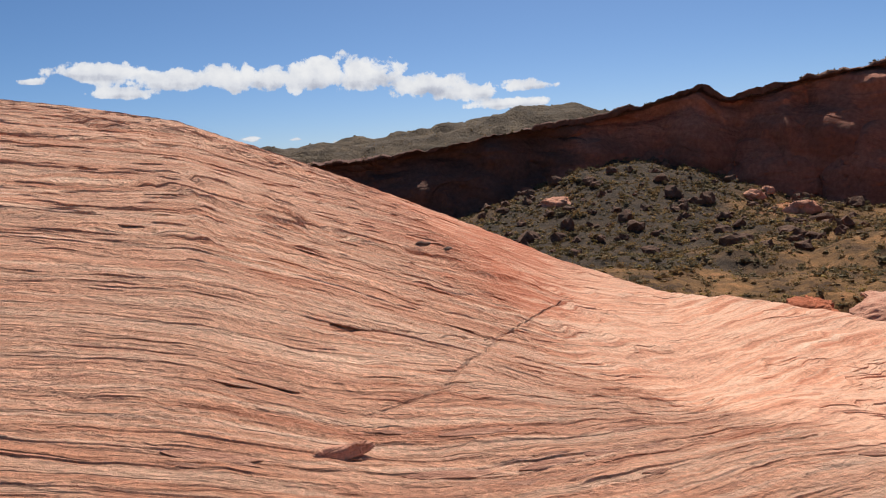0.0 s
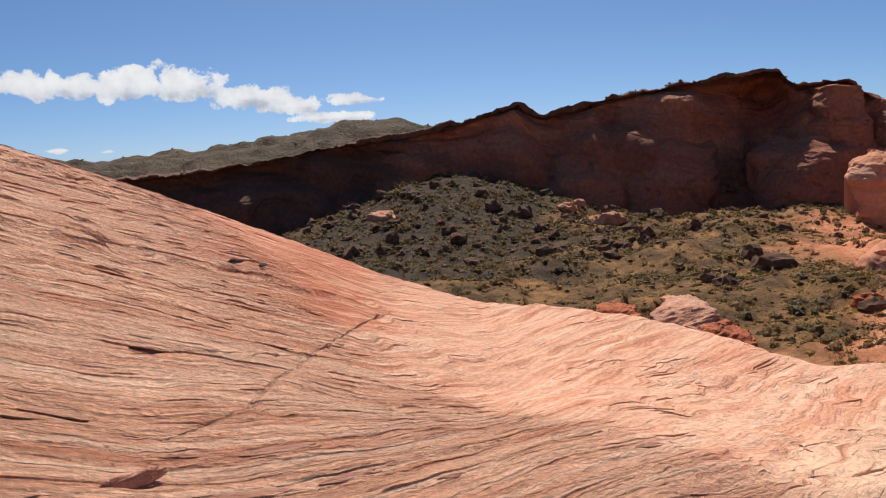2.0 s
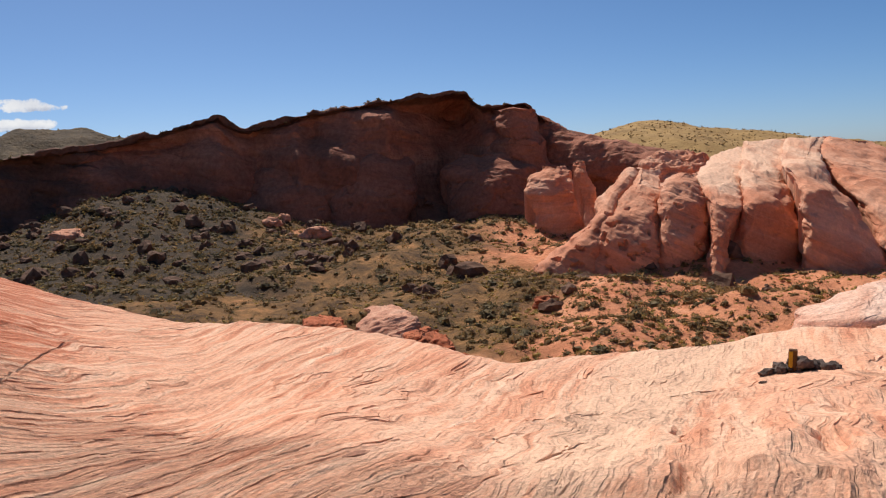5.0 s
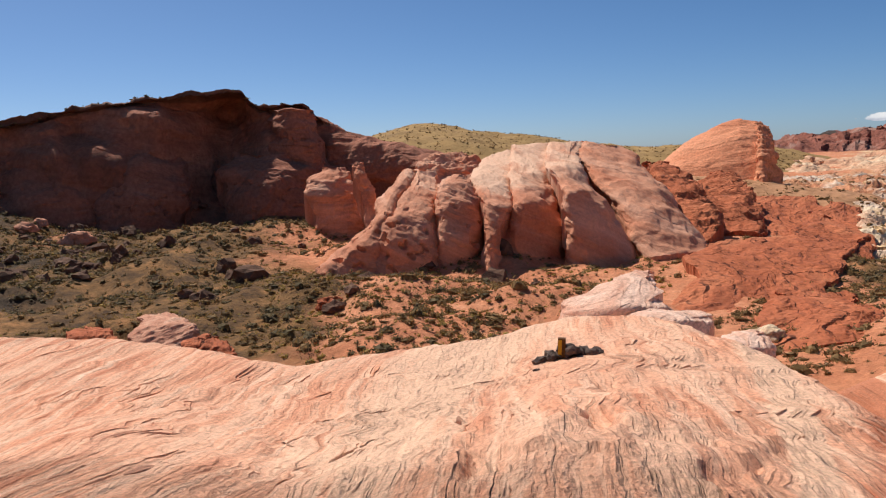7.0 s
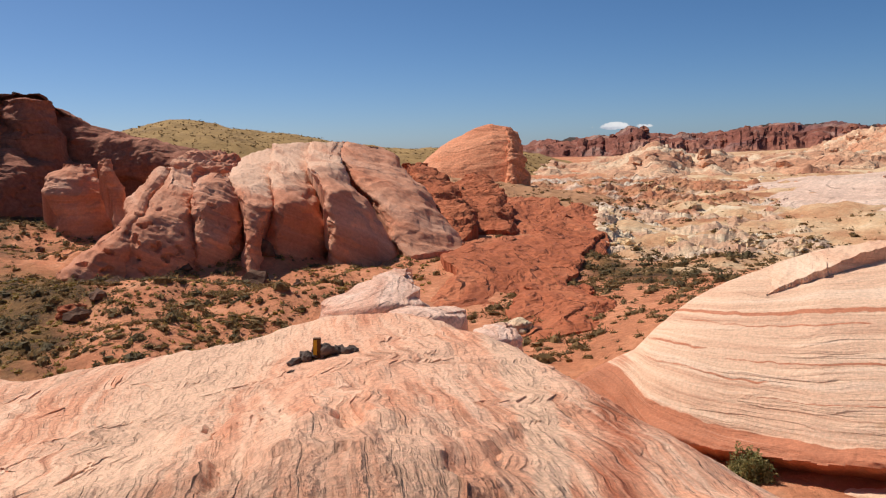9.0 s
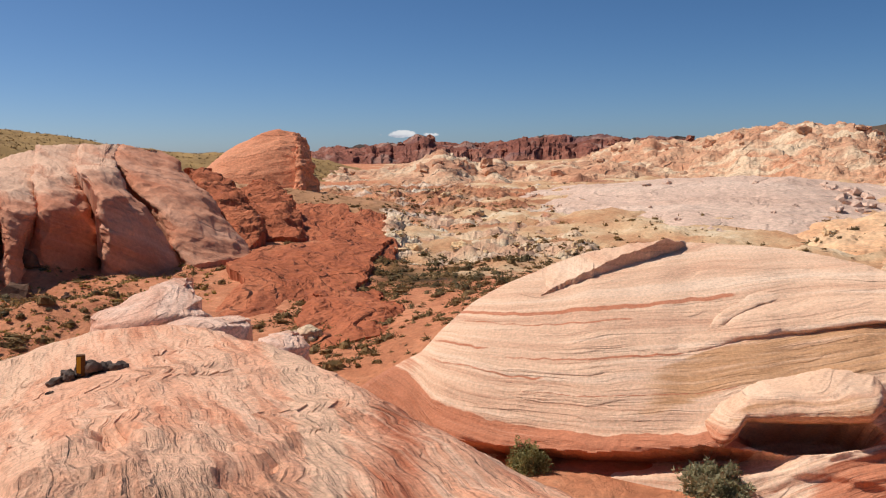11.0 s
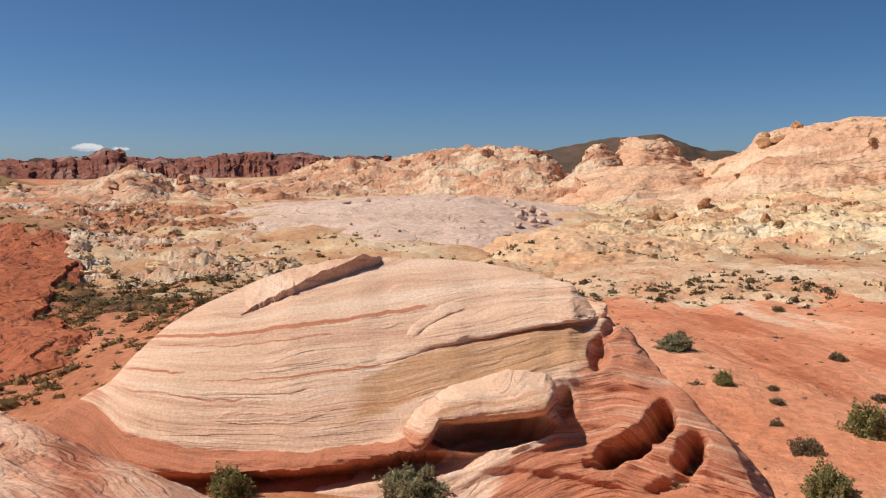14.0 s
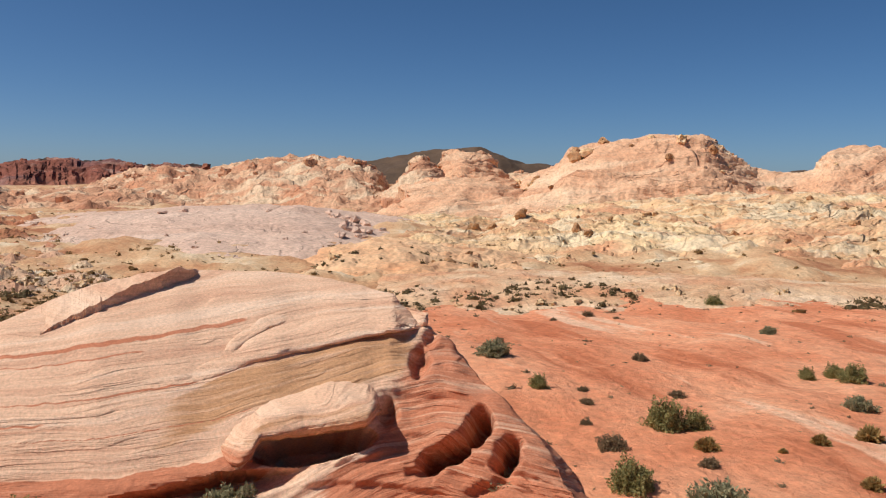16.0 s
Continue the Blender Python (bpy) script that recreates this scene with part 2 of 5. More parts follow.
M_BENCH = rock_material("cream_bench_rock", lin(196, 146, 108), lin(222, 184, 146), lin(236, 208, 176), band=1.4, along=0.12, fine=6.0, size=1.5, relief=0.8, patch=lin(208, 146, 108), joints=0.2)
M_BANDED = rock_material("banded_sandstone", lin(152, 94, 66), lin(198, 142, 104), lin(226, 190, 152), band=0.9, along=0.04, fine=3.0, size=4.0, relief=1.0, patch=lin(206, 140, 102), spots=(lin(230, 214, 192), lin(190, 122, 88)), joints=0.12, streak=0.6)
M_CRAG = rock_material("orange_crag_rock", lin(172, 118, 90), lin(210, 160, 126), lin(228, 194, 158), band=0.3, along=0.03, fine=1.0, size=8.0, relief=1.0, patch=lin(206, 142, 106), spots=(lin(230, 204, 170),), streak=0.5)
M_ORANGE = rock_material("orange_sandstone", lin(208, 142, 102), lin(224, 168, 124), lin(234, 192, 150), band=0.6, along=0.03, fine=2.0, size=4.0, relief=0.8, patch=lin(228, 190, 150), streak=0.4)
M_PEACH = rock_material("peach_sandstone", lin(200, 142, 108), lin(224, 178, 142), lin(236, 208, 174), band=0.35, along=0.02, fine=1.2, size=6.0, relief=0.9, patch=lin(226, 172, 134), streak=0.7)
M_BLOCK = rock_material("brown_block_rock", lin(146, 104, 74), lin(194, 148, 106), lin(222, 182, 136), band=0.8, along=0.2, fine=3.0, size=2.0, relief=0.8)
M_KNOB = rock_material("pink_white_sandstone", lin(192, 130, 104), lin(222, 174, 148), lin(236, 202, 180), band=4.0, along=0.2, fine=14.0, size=0.8, relief=0.7, streak=1.0)
M_SLAB = rock_material("grey_pink_slickrock", lin(204, 168, 146), lin(214, 180, 158), lin(224, 194, 172), band=0.4, along=0.03, fine=2.0, size=5.0, relief=0.7, joints=0.09)
M_MESA = rock_material("dark_mesa_rock", lin(112, 66, 54), lin(142, 86, 70), lin(170, 116, 94), band=0.03, along=0.006, fine=0.15, size=40.0, relief=1.0, spots=(lin(120, 86, 84), lin(168, 132, 116)), extra=(("top", lin(72, 58, 50)),))
M_SCRUBHILL = plain_material("scrub_slope", lin(64, 52, 40), lin(106, 88, 66), 0.35, relief=0.9, dist=0.6)
M_YELLOWHILL = plain_material("yellow_grass_hill", lin(138, 108, 68), lin(178, 142, 90), 0.12, relief=0.6, dist=0.8)
M_PLAIN = plain_material("scrubby_plain_soil", lin(150, 108, 74), lin(206, 152, 112), 0.3, relief=0.6, dist=0.4)
M_DARKHILL = plain_material("dark_far_hill", lin(86, 70, 58), lin(110, 88, 70), 0.02, relief=0.6, dist=6.0)

# ---- ground ----
az = np.concatenate([np.arange(-55, 150, 0.5), np.arange(150, 305, 2.5)])
rr = 3.0 * 1.028 ** np.arange(0, 270)
A, RR = np.meshgrid(az, rr)
X, Y = RR * np.sin(np.radians(A)), RR * np.cos(np.radians(A))


def ground_height(x, y):
    r = np.hypot(x, y)
    a = np.degrees(np.arctan2(x, y))
    z = -5.9 + 0.9 * fbm(x / 22, y / 22, 0.3, 5) * step(8, 40, r)
    z = z + 0.18 * fbm(x / 4, y / 4, 4.3, 3) * step(300, 60, r)
    z = z + 1.3 * step(68, 82, a) * step(70, 24, r)                       # the sand flat stands higher
    z = z + 6.0 * bell(a, 9, 9) * step(66, 104, r) * step(190, 110, r)      # scree below the cliff
    z = z + 1.5 * step(20, 38, a) * step(48, 34, a) * step(60, 100, r) * step(200, 120, r)
    out = step(64, 74, a) * step(44, 66, r - 0.45 * np.clip(a - 106, 0, 60)) * step(700, 200, r)
    lump = fbm(x / 7 + 0.5 * a / 20, y / 7, 2.2, 4)
    z = z + out * (-0.9 + 1.1 * np.sqrt(np.abs(lump)) + 0.5 * lump)                # bare hummocky slickrock
    soil = step(70, 55, a) * step(200, 110, r) * step(16, 30, r)
    z = z + soil * (0.30 * fbm(x / 3.5, y / 3.5, 6.6, 3) + 0.12 * fbm(x / 1.2, y / 1.2, 2.6, 2)) * step(14, 30, r)
    z = z + soil * 1.3 * np.abs(fbm(x / 11, y / 11, 8.2, 4)) * step(18, 40, r)
    z = z + 1.0 * bell(a, 38, 9) * bell(r, 44, 7)                            # a low bank
    z = z + 4.0 * fbm(x / 260, y / 260, 7.7, 3) * step(150, 600, r)
    return z


GZ = ground_height(X, Y)
red = step(100, 108, A) * step(62, 40, RR - 0.35 * (A - 106))
sage = 0.72 * step(51, 29, A) * step(160, 100, RR) + 0.25 * step(24, 8, A) + 0.8 * bell(A, 74, 6) * bell(RR, 58, 14)
pale = step(66, 76, A) * step(44, 62, RR - 0.45 * np.clip(A - 106, 0, 60))
n = Nodes("desert_ground", 0.95)
big = n.noise(n.pos, 0.06, 6.0, 0.6)
soil = n.ramp(n.noise(n.pos, 0.5, 6.0, 0.65), [(0.3, lin(182, 112, 78)), (0.55, lin(206, 136, 98)), (0.75, lin(218, 158, 120))])
sand = n.ramp(n.noise(n.pos, 0.16, 9.0, 0.68), [(0.3, lin(206, 120, 82)), (0.46, lin(228, 148, 108)), (0.62, lin(238, 168, 128)), (0.75, lin(244, 200, 166))])
grass = n.ramp(n.noise(n.pos, 0.35, 9.0, 0.78), [(0.3, lin(58, 44, 31)), (0.42, lin(84, 61, 40)), (0.52, lin(118, 86, 52)), (0.62, lin(152, 108, 67)), (0.72, lin(180, 122, 84))])
cream = n.ramp(n.noise(n.pos, 0.12, 7.0, 0.65), [(0.32, lin(172, 112, 80)), (0.45, lin(200, 150, 110)), (0.58, lin(218, 182, 142)), (0.7, lin(230, 208, 176))])
jitter = n.math("MULTIPLY", n.math("SUBTRACT", big, 0.5), 1.6)
streaky = n.t.nodes.new("ShaderNodeMapping")
n.put(streaky.inputs["Vector"], n.pos)
streaky.inputs["Rotation"].default_value = (0, 0, 0.5)
streaky.inputs["Scale"].default_value = (0.05, 0.4, 1.0)
trail = n.noise(streaky.outputs[0], 1.0, 6.0, 0.6)
sand = n.mix(n.ramp(trail, [(0.60, 0.0), (0.66, 0.75)]), sand, lin(240, 200, 166))
sand = n.mix(n.ramp(trail, [(0.36, 0.7), (0.43, 0.0)]), sand, lin(192, 108, 72))
col = soil
# Dark scree, with the shade of its rocks and shrubs put into the colour
shaded_scree = n.ramp(n.noise(n.pos, 0.9, 7.0, 0.7), [(0.3, lin(46, 37, 29)), (0.5, lin(66, 52, 39)), (0.7, lin(98, 76, 55))])
for mask, tint in (("sage", grass), ("shaded_scree", shaded_scree), ("pale", cream), ("red", sand)):
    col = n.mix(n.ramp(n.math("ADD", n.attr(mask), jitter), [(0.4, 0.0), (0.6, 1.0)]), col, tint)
fine = n.noise(n.pos, 3.0, 10.0, 0.75)
col = n.mix(0.6, col, n.ramp(fine, [(0.3, 0.55), (0.7, 1.4)]), "MULTIPLY")
ripple = n.noise(n.pos, 0.8, 6.0, 0.6)
M_GROUND = n.done(col, n.bump(n.math("ADD", n.math("MULTIPLY", ripple, 1.6), n.math("MULTIPLY", fine, 0.5)), 0.8, 0.25))
ground = grid_object("ground", np.stack([X, Y, GZ], -1), M_GROUND, {"red": red, "sage": sage, "pale": pale, "shaded_scree": 0.9 * bell(A, 6, 16) * step(40, 64, RR) * step(170, 120, RR)}, wrap=True)
tagged(ground, "orange desert ground with sand, dry grass and pale rock", "ground", kind="structure")

# ---- the rock on which the camera stands ----
RIM = [(-60, 25), (-30, 24), (-13, 22.5), (5, 21), (12.5, 20), (20, 17), (26, 15), (34, 12), (42, 13), (48, 13.5), (53, 13.5), (57.5, 13), (62, 11.5), (67, 9.5),
       (72.6, 7.5), (78, 6.2), (82, 5.4), (95, 3.8), (120, 3.2), (150, 3.4), (180, 7), (240, 15), (300, 25)]
RIM_Z = [(-60, 4.6), (-30, 3.7), (-20, 3.05), (-13, 1.95), (-4.4, 0.6), (5, -1.0), (12.5, -1.75), (20, -1.4), (34, -1.37), (42, -1.42), (48, -1.37), (53, -1.1), (62, -0.87),
         (72.6, -0.69), (82, -0.69), (95, -0.5), (120, -0.3), (150, -0.3), (180, 0.3), (240, 2.5), (300, 4.6)]


def fore_height(x, y):
    """The rock's smooth surface: out to its rim, and down its flank beyond."""
    r, a = np.hypot(x, y), np.degrees(np.arctan2(x, y))
    a = np.where(a < -60, a + 360, a)
    re, ze = curve(a, RIM), curve(a, RIM_Z)
    t = np.clip(r / re, 0, 1)
    z = ze * t * t * (3 - 2 * t)
    z = z - 0.55 * bell(r, 10.5, 4.5) * bell(np.where(a > 180, a - 360, a), 2, 20)
    z = z - 0.2 * bell(r, 5.5, 2.2) * bell(np.where(a > 180, a - 360, a), -9, 14)
    d = np.clip(r - re, 0, None)
    return z - 3.2 * (np.sqrt(1 + (d / 3.0) ** 2) - 1)


EL_, ES_ = (0.766, 0.643), (-0.643, 0.766)          # along the beds, and across them
rnd = np.random.RandomState(3)
edges, v = [], -4.0
while v < 30:
    edges.append(v)
    v += (0.05 if v < 7 else 0.10) + rnd.exponential(0.06 if v < 7 else 0.14)
edges = np.array(edges)
rows = [np.linspace(-26, -4.05, 50)]
for lo, hi in zip(edges[:-1], edges[1:]):
    rows.append(np.array([lo + 0.004, lo + 0.18 * (hi - lo), lo + 0.55 * (hi - lo), hi - 0.004]))
rows = np.concatenate(rows + [np.linspace(edges[-1] + 0.1, 42, 30)])
cols = np.concatenate([np.arange(-36, -5, 0.6), np.arange(-5, 11.5, 0.08), np.arange(11.5, 30, 0.25)])
L_, S_ = np.meshgrid(cols, rows)
knot = step(4.4, 6.2, L_ - 0.35 * S_)
folds = knot * step(0.02, 0.22, fbm(L_ / 1.3, S_ / 1.1, 9.1, 2) - 0.08)        # bundles of contorted beds
shift = 0.6 * np.logaddexp(0, -(L_ - 1.6) / 0.8) + 0.22 * fbm(L_ / 8, S_ / 7, 0.0, 2) + (0.07 * knot + 0.16 * folds) * fbm(L_ / 0.6, S_ / 0.9, 2.0, 3) + knot * (0.0 + 0.14 * fbm(L_ / 2.5, S_ / 3, 6.0, 1)) + 0.012 * perlin(L_ * 3.1, S_ * 2.3, 3.0) + 0.012 * perlin(L_ * 6.5, S_ * 5.3, 7.0)
X = L_ * EL_[0] + (S_ + shift) * ES_[0]
Y = L_ * EL_[1] + (S_ + shift) * ES_[1]
R_, A = np.hypot(X, Y), np.degrees(np.arctan2(X, Y))
Z_ = fore_height(X, Y) + 0.07 * fbm(X / 3, Y / 3, 5.0, 4)
def to_line(points):
    """Signed distance from a bent line in the plan."""
    best = np.full(X.shape, 9.0)
    for (x0, y0), (x1, y1) in zip(points[:-1], points[1:]):
        dx, dy = x1 - x0, y1 - y0
        n2 = math.hypot(dx, dy)
        t = ((X - x0) * dx + (Y - y0) * dy) / n2 / n2
        dist = ((X - x0) * dy - (Y - y0) * dx) / n2
        dist = np.where((t > 0) & (t < 1), dist, 9.0)
        best = np.where(np.abs(dist) < np.abs(best), dist, best)
    return best


bed = np.clip(np.searchsorted(edges, S_) - 1, 0, len(edges) - 2)
part_way = np.clip((S_ - edges[bed]) / (edges[bed + 1] - edges[bed]), 0, 1)
thick = edges[bed + 1] - edges[bed]
run = perlin(bed * 2.731, L_ * 0.7 + bed * 5.1, 0.5) + 0.5 * perlin(bed * 1.731, L_ * 3.2, 8.5)
short = perlin(bed * 1.91, L_ * 2.4 + bed * 3.3, 2.0)
jut = 0.003 + 0.10 * np.clip(run - 0.42, 0, None)
jut = (np.minimum(jut, 0.018) + 0.075 * np.clip(short - 0.12, 0, 0.2)) * (0.5 + 0.8 * step(6, 13, R_))
jut = jut * (1 - 0.9 * knot) + folds * (0.004 + 0.03 * np.clip(run - 0.1, 0, 0.3) + 0.03 * np.clip(short - 0.05, 0, 0.3))
inside = (S_ > -4) & (S_ < edges[-2])
Z_ = Z_ + np.where(inside, jut * (0.6 * np.exp(-part_way * 4) + 0.4 * (1 - part_way)), 0.0)
Z_ = Z_ + 0.012 * (1 - 0.9 * knot) * perlin(bed * 0.613, L_ * 0.4, 3.3)
for line, lift in (([(-8.0, 10.2), (-6.1, 10.4), (-3.9, 11.0), (-2.6, 11.9)], 0.13), ([(-4.0, 11.6), (-2.2, 12.5), (-0.3, 14.1), (1.2, 15.4)], 0.16), ([(-7.0, 14.8), (-4.0, 16.7), (-2.4, 17.6)], 0.16), ([(-6.5, 8.4), (-4.6, 8.5), (-3.0, 9.0)], 0.10), ([(-9.5, 12.6), (-7.2, 13.2), (-5.6, 13.6)], 0.12), ([(-3.4, 9.6), (-2.0, 10.2), (-1.2, 10.9)], 0.08)):
    # long broken ledges on the hill
    d = -to_line(line) + 0.22 * fbm(L_ * 0.7, S_ * 0.7, lift * 30, 4, 0.6)
    Z_ = Z_ + np.where(d < 5, 0.6 * lift * step(-0.06, 0.06, d) * np.exp(-np.clip(d, 0, None) / 0.9) * step(5, 2.5, np.abs(d)), 0.0)
for line, lift in (([(4.45, 3.37), (4.91, 3.53), (5.69, 3.99)], 0.10), ([(4.5, 2.89), (4.92, 2.97), (5.45, 3.22), (5.72, 3.48)], 0.10), ([(4.31, 2.08), (4.60, 2.09), (5.0, 2.17), (5.45, 2.36), (6.19, 2.53)], 0.11), ([(5.72, 3.48), (6.6, 4.12), (7.79, 5.03)], 0.06),
                   ([(3.67, 3.05), (4.25, 3.5)], 0.05), ([(3.61, 3.26), (4.2, 3.63)], 0.05), ([(3.43, 4.26), (3.84, 4.48)], 0.06), ([(3.73, 3.74), (3.9, 3.65), (4.64, 4.14)], 0.08), ([(6.08, 8.72), (6.56, 9.35)], 0.07),
                   ([(3.37, 5.3), (3.78, 5.92), (4.56, 6.94)], 0.05), ([(8.28, 8.48), (9.27, 8.79)], 0.07), ([(5.1, 2.75), (5.52, 2.87), (6.29, 3.05)], 0.05), ([(5.2, 4.6), (5.9, 5.0), (6.3, 5.7)], 0.05), ([(6.6, 3.0), (7.3, 3.3), (7.9, 3.9)], 0.05)):
    # hooked ledges where the contorted beds break off
    d = -to_line(line) + 0.16 * fbm(X * 1.3, Y * 1.3, lift * 60, 4, 0.55)
    Z_ = Z_ + np.where(d < 3, 0.75 * lift * step(-0.08, 0.08, d) * np.exp(-np.clip(d, 0, None) / 0.4), 0.0)
Z_ = Z_ + knot * 0.035 * fbm(X * 1.4, Y * 1.4, 3.0, 4)
Z_ = Z_ + knot * 0.03 * fbm(S_ * 2.5, L_ * 1.1, 6.0, 3) + 0.012 * fbm(X * 4, Y * 4, 1.1, 3)
for mid_l, mid_s, hl, hs in ((5.6, 0.15, 0.8, 0.16), (6.6, -0.6, 0.7, 0.2), (7.3, 0.35, 0.5, 0.2), (4.3, 0.9, 0.6, 0.15), (8.2, -0.9, 0.6, 0.2), (5.0, -1.3, 0.5, 0.15)):
    # short broken hollows among the contorted beds
    Z_ = Z_ - 0.10 * bell(L_ + 0.3 * fbm(S_ * 2, L_, 4.0, 2), mid_l, hl) * step(1.0, 0.5, np.abs((S_ + 0.2 * fbm(L_ * 1.5, S_, 1.0, 2) - mid_s) / hs))
Z_ = np.maximum(Z_, -8.5)


c1 = to_line([(-0.95, 5.6), (-0.39, 6.79), (0.13, 10.9), (1.43, 15.4)]) + 0.025 * fbm(X * 1.2, Y * 1.2, 0.0, 3)
c2 = to_line([(-1.5, 7.6), (0.13, 10.7)]) + 0.025 * fbm(X * 1.2, Y * 1.2, 5.0, 3)
crack = np.where(np.abs(c1) < np.abs(c2), c1, c2)
Z_ = Z_ - 0.03 * bell(crack, 0.0, 0.03) + 0.022 * step(-0.03, 0.03, c1) * np.exp(-np.abs(c1) / 0.4) * (np.abs(c1) < 5)
calm = np.clip(0.98 * knot - 0.12 * folds + 0.45 * fbm(X / 2.2, Y / 2.2, 7.7, 3), 0, 0.95)
pale = 0.62 * bell(A - 1.0 * (R_ - 6), 40, 7) * step(3, 4, R_) * step(70, 55, A) + 0.8 * bell(A + 0.9 * (R_ - 6), 70, 1.6) * step(3, 4, R_) + 0.12 * knot
rust = bell(A + 0.6 * (R_ - 6), 75, 3.5) * 0.58 + 0.36 * step(8, 15, R_) * step(12, 0, A) + 0.36 * bell(A, 18, 24)
fore = grid_object("slickrock_outcrop", np.stack([X, Y, Z_], -1), M_FORE, {"s": S_, "pale": pale, "rust": rust, "crack": crack, "calm": calm}, sharp=32)
FX, FY, FZ = X, Y, Z_
tagged(fore, "pink layered sandstone slope with thin eroded ledges", "rock")


def flake_mesh(seed):
    """A thin broken flake of bedding, long in x, with a blunt edge."""
    rnd = np.random.RandomState(seed)
    n = 12
    a = np.arange(n) / n * 2 * np.pi
    rim = 1 + 0.35 * rnd.uniform(-1, 1, n)
    x, y = np.sign(np.cos(a)) * np.abs(np.cos(a)) ** 0.7 * rim, np.sin(a) * rim
    low = np.stack([x, y, np.full(n, -0.6)], -1)
    mid = np.stack([x * 1.03, y * 1.06, 0.5 + 0.2 * rnd.uniform(-1, 1, n)], -1)
    top = np.stack([x * 0.86, y * 0.7, 0.95 + 0.15 * rnd.uniform(-1, 1, n)], -1)
    verts = np.concatenate([low, mid, top, [[0, 0, 1.0]]])
    faces = [(r * n + i, r * n + (i + 1) % n, (r + 1) * n + (i + 1) % n, (r + 1) * n + i) for r in (0, 1) for i in range(n)]
    faces += [(2 * n + i, 2 * n + (i + 1) % n, 3 * n) for i in range(n)]
    me = bpy.data.meshes.new("flake")
    me.from_pydata(verts.tolist(), [], faces)
    layer = me.attributes.new("s", "FLOAT", "POINT")
    layer.data.foreach_set("value", (verts[:, 2] * 0.05 + seed).astype(np.float32))
    me.materials.append(M_FLAKE)
    return me


FLAKES = [flake_mesh(i + 1) for i in range(8)]
rnd = np.random.RandomState(12)
made = 0
while made < 36:
    i, j = rnd.randint(60, len(rows) - 40), rnd.randint(60, len(cols) - 60)
    r, a = R_[i, j], A[i, j]
    if not (3.8 < r < 12 and -34 < a < 36) or knot[i, j] > 0.3 or rnd.uniform() > (5.0 / r) ** 1.2:
        continue
    made += 1
    turn = math.degrees(math.atan2(Y[i, j + 2] - Y[i, j - 2], X[i, j + 2] - X[i, j - 2]))
    tilt = math.degrees(math.atan2(Z_[i, j + 3] - Z_[i, j - 3], math.hypot(X[i, j + 3] - X[i, j - 3], Y[i, j + 3] - Y[i, j - 3])))
    size = rnd.uniform(0.10, 0.30)
    ob = new("flake", FLAKES[rnd.randint(8)])
    ob.parent = fore
    ob.matrix_basis = pose(X[i, j], Y[i, j], Z_[i, j] - 0.004, 0, -tilt, turn + rnd.normal() * 3) @ Matrix.Diagonal((size, size * rnd.uniform(0.2, 0.4), rnd.uniform(0.006, 0.010), 1))


# ---- rock ridges ----
SURFACES = {}


def ridge(name, material, crest, r0, rc, r1, zb, label, category="rock", steep=1.0, back=1.0, na=300, nr=120, rough=0.6, size=6.0, ledges=0.3, bed=1.0,
          tilt=(0.1, 0.05), lobes=None, darken=None, seed=0.0, blocky=0.8, shape=None, pits=0.0):
    """A long rock mass: crest is a short table of (azimuth, elevation in degrees) at the distance rc; its foot runs at r0, its back ends at r1."""
    a0, a1 = crest[0][0], crest[-1][0]
    az = np.linspace(a0, a1, na)
    q = np.linspace(0, 1, nr)
    A, Q = np.meshgrid(az, q)
    qc = 0.62
    front = np.clip(Q / qc, 0, 1)
    rear = np.clip((Q - qc) / (1 - qc), 0, 1)
    foot = curve(A, r0) if isinstance(r0, list) else r0
    top = curve(A, rc) if isinstance(rc, list) else rc
    R_ = np.where(Q < qc, foot + (top - foot) * front, top + (r1 - top) * rear)
    zc = EYE + top * np.tan(np.radians(curve(A, crest)))
    up = np.interp(front, *shape) if shape else np.sin(front * np.pi / 2) ** steep
    rise = np.where(Q < qc, up, np.cos(rear * np.pi / 2) ** back)
    Z_ = zb + (zc - zb) * rise
    if lobes:
        R_, Z_ = lobes(A, Q, R_, Z_, front)
    X, Y = R_ * np.sin(np.radians(A)), R_ * np.cos(np.radians(A))
    P = np.stack([X, Y, Z_], -1)
    N = grid_normals(P)
    S = Z_ + tilt[0] * X + tilt[1] * Y + 0.25 * size * fbm(X / (3 * size), Y / (3 * size), Z_ / (3 * size) + seed, 2)
    soft = fbm(X / size, Y / size, Z_ / size + seed, 3, 0.5)
    block = fbm(X / size * 1.7 + seed, Y / size * 1.7, S / size * 4.0, 4, 0.55)
    d = rough * (0.6 * soft + blocky * terrace(block + 0.15 * soft, 5))
    lay = fbm(S / bed, X / (8 * bed), Y / (8 * bed) + seed, 3, 0.6)
    d = d + ledges * terrace(lay, 3) + 0.4 * ledges * fbm(S / bed * 3, X / (3 * bed), Y / (3 * bed), 3)
    if pits:
        d = d - pits * step(0.52, 0.64, fbm(X / 1.1, Y / 1.1, S / 0.8 + 9, 2)) * step(0.5, 0.25, front)
    d = d * step(0.0, 0.08, Q)
    P = P + N * d[..., None]
    ob = grid_object(name, P, material, {"s": S, "top": darken(A, front) if darken else 0.0 * A}, sharp=38)
    SURFACES[name] = P
    return tagged(ob, label, category)


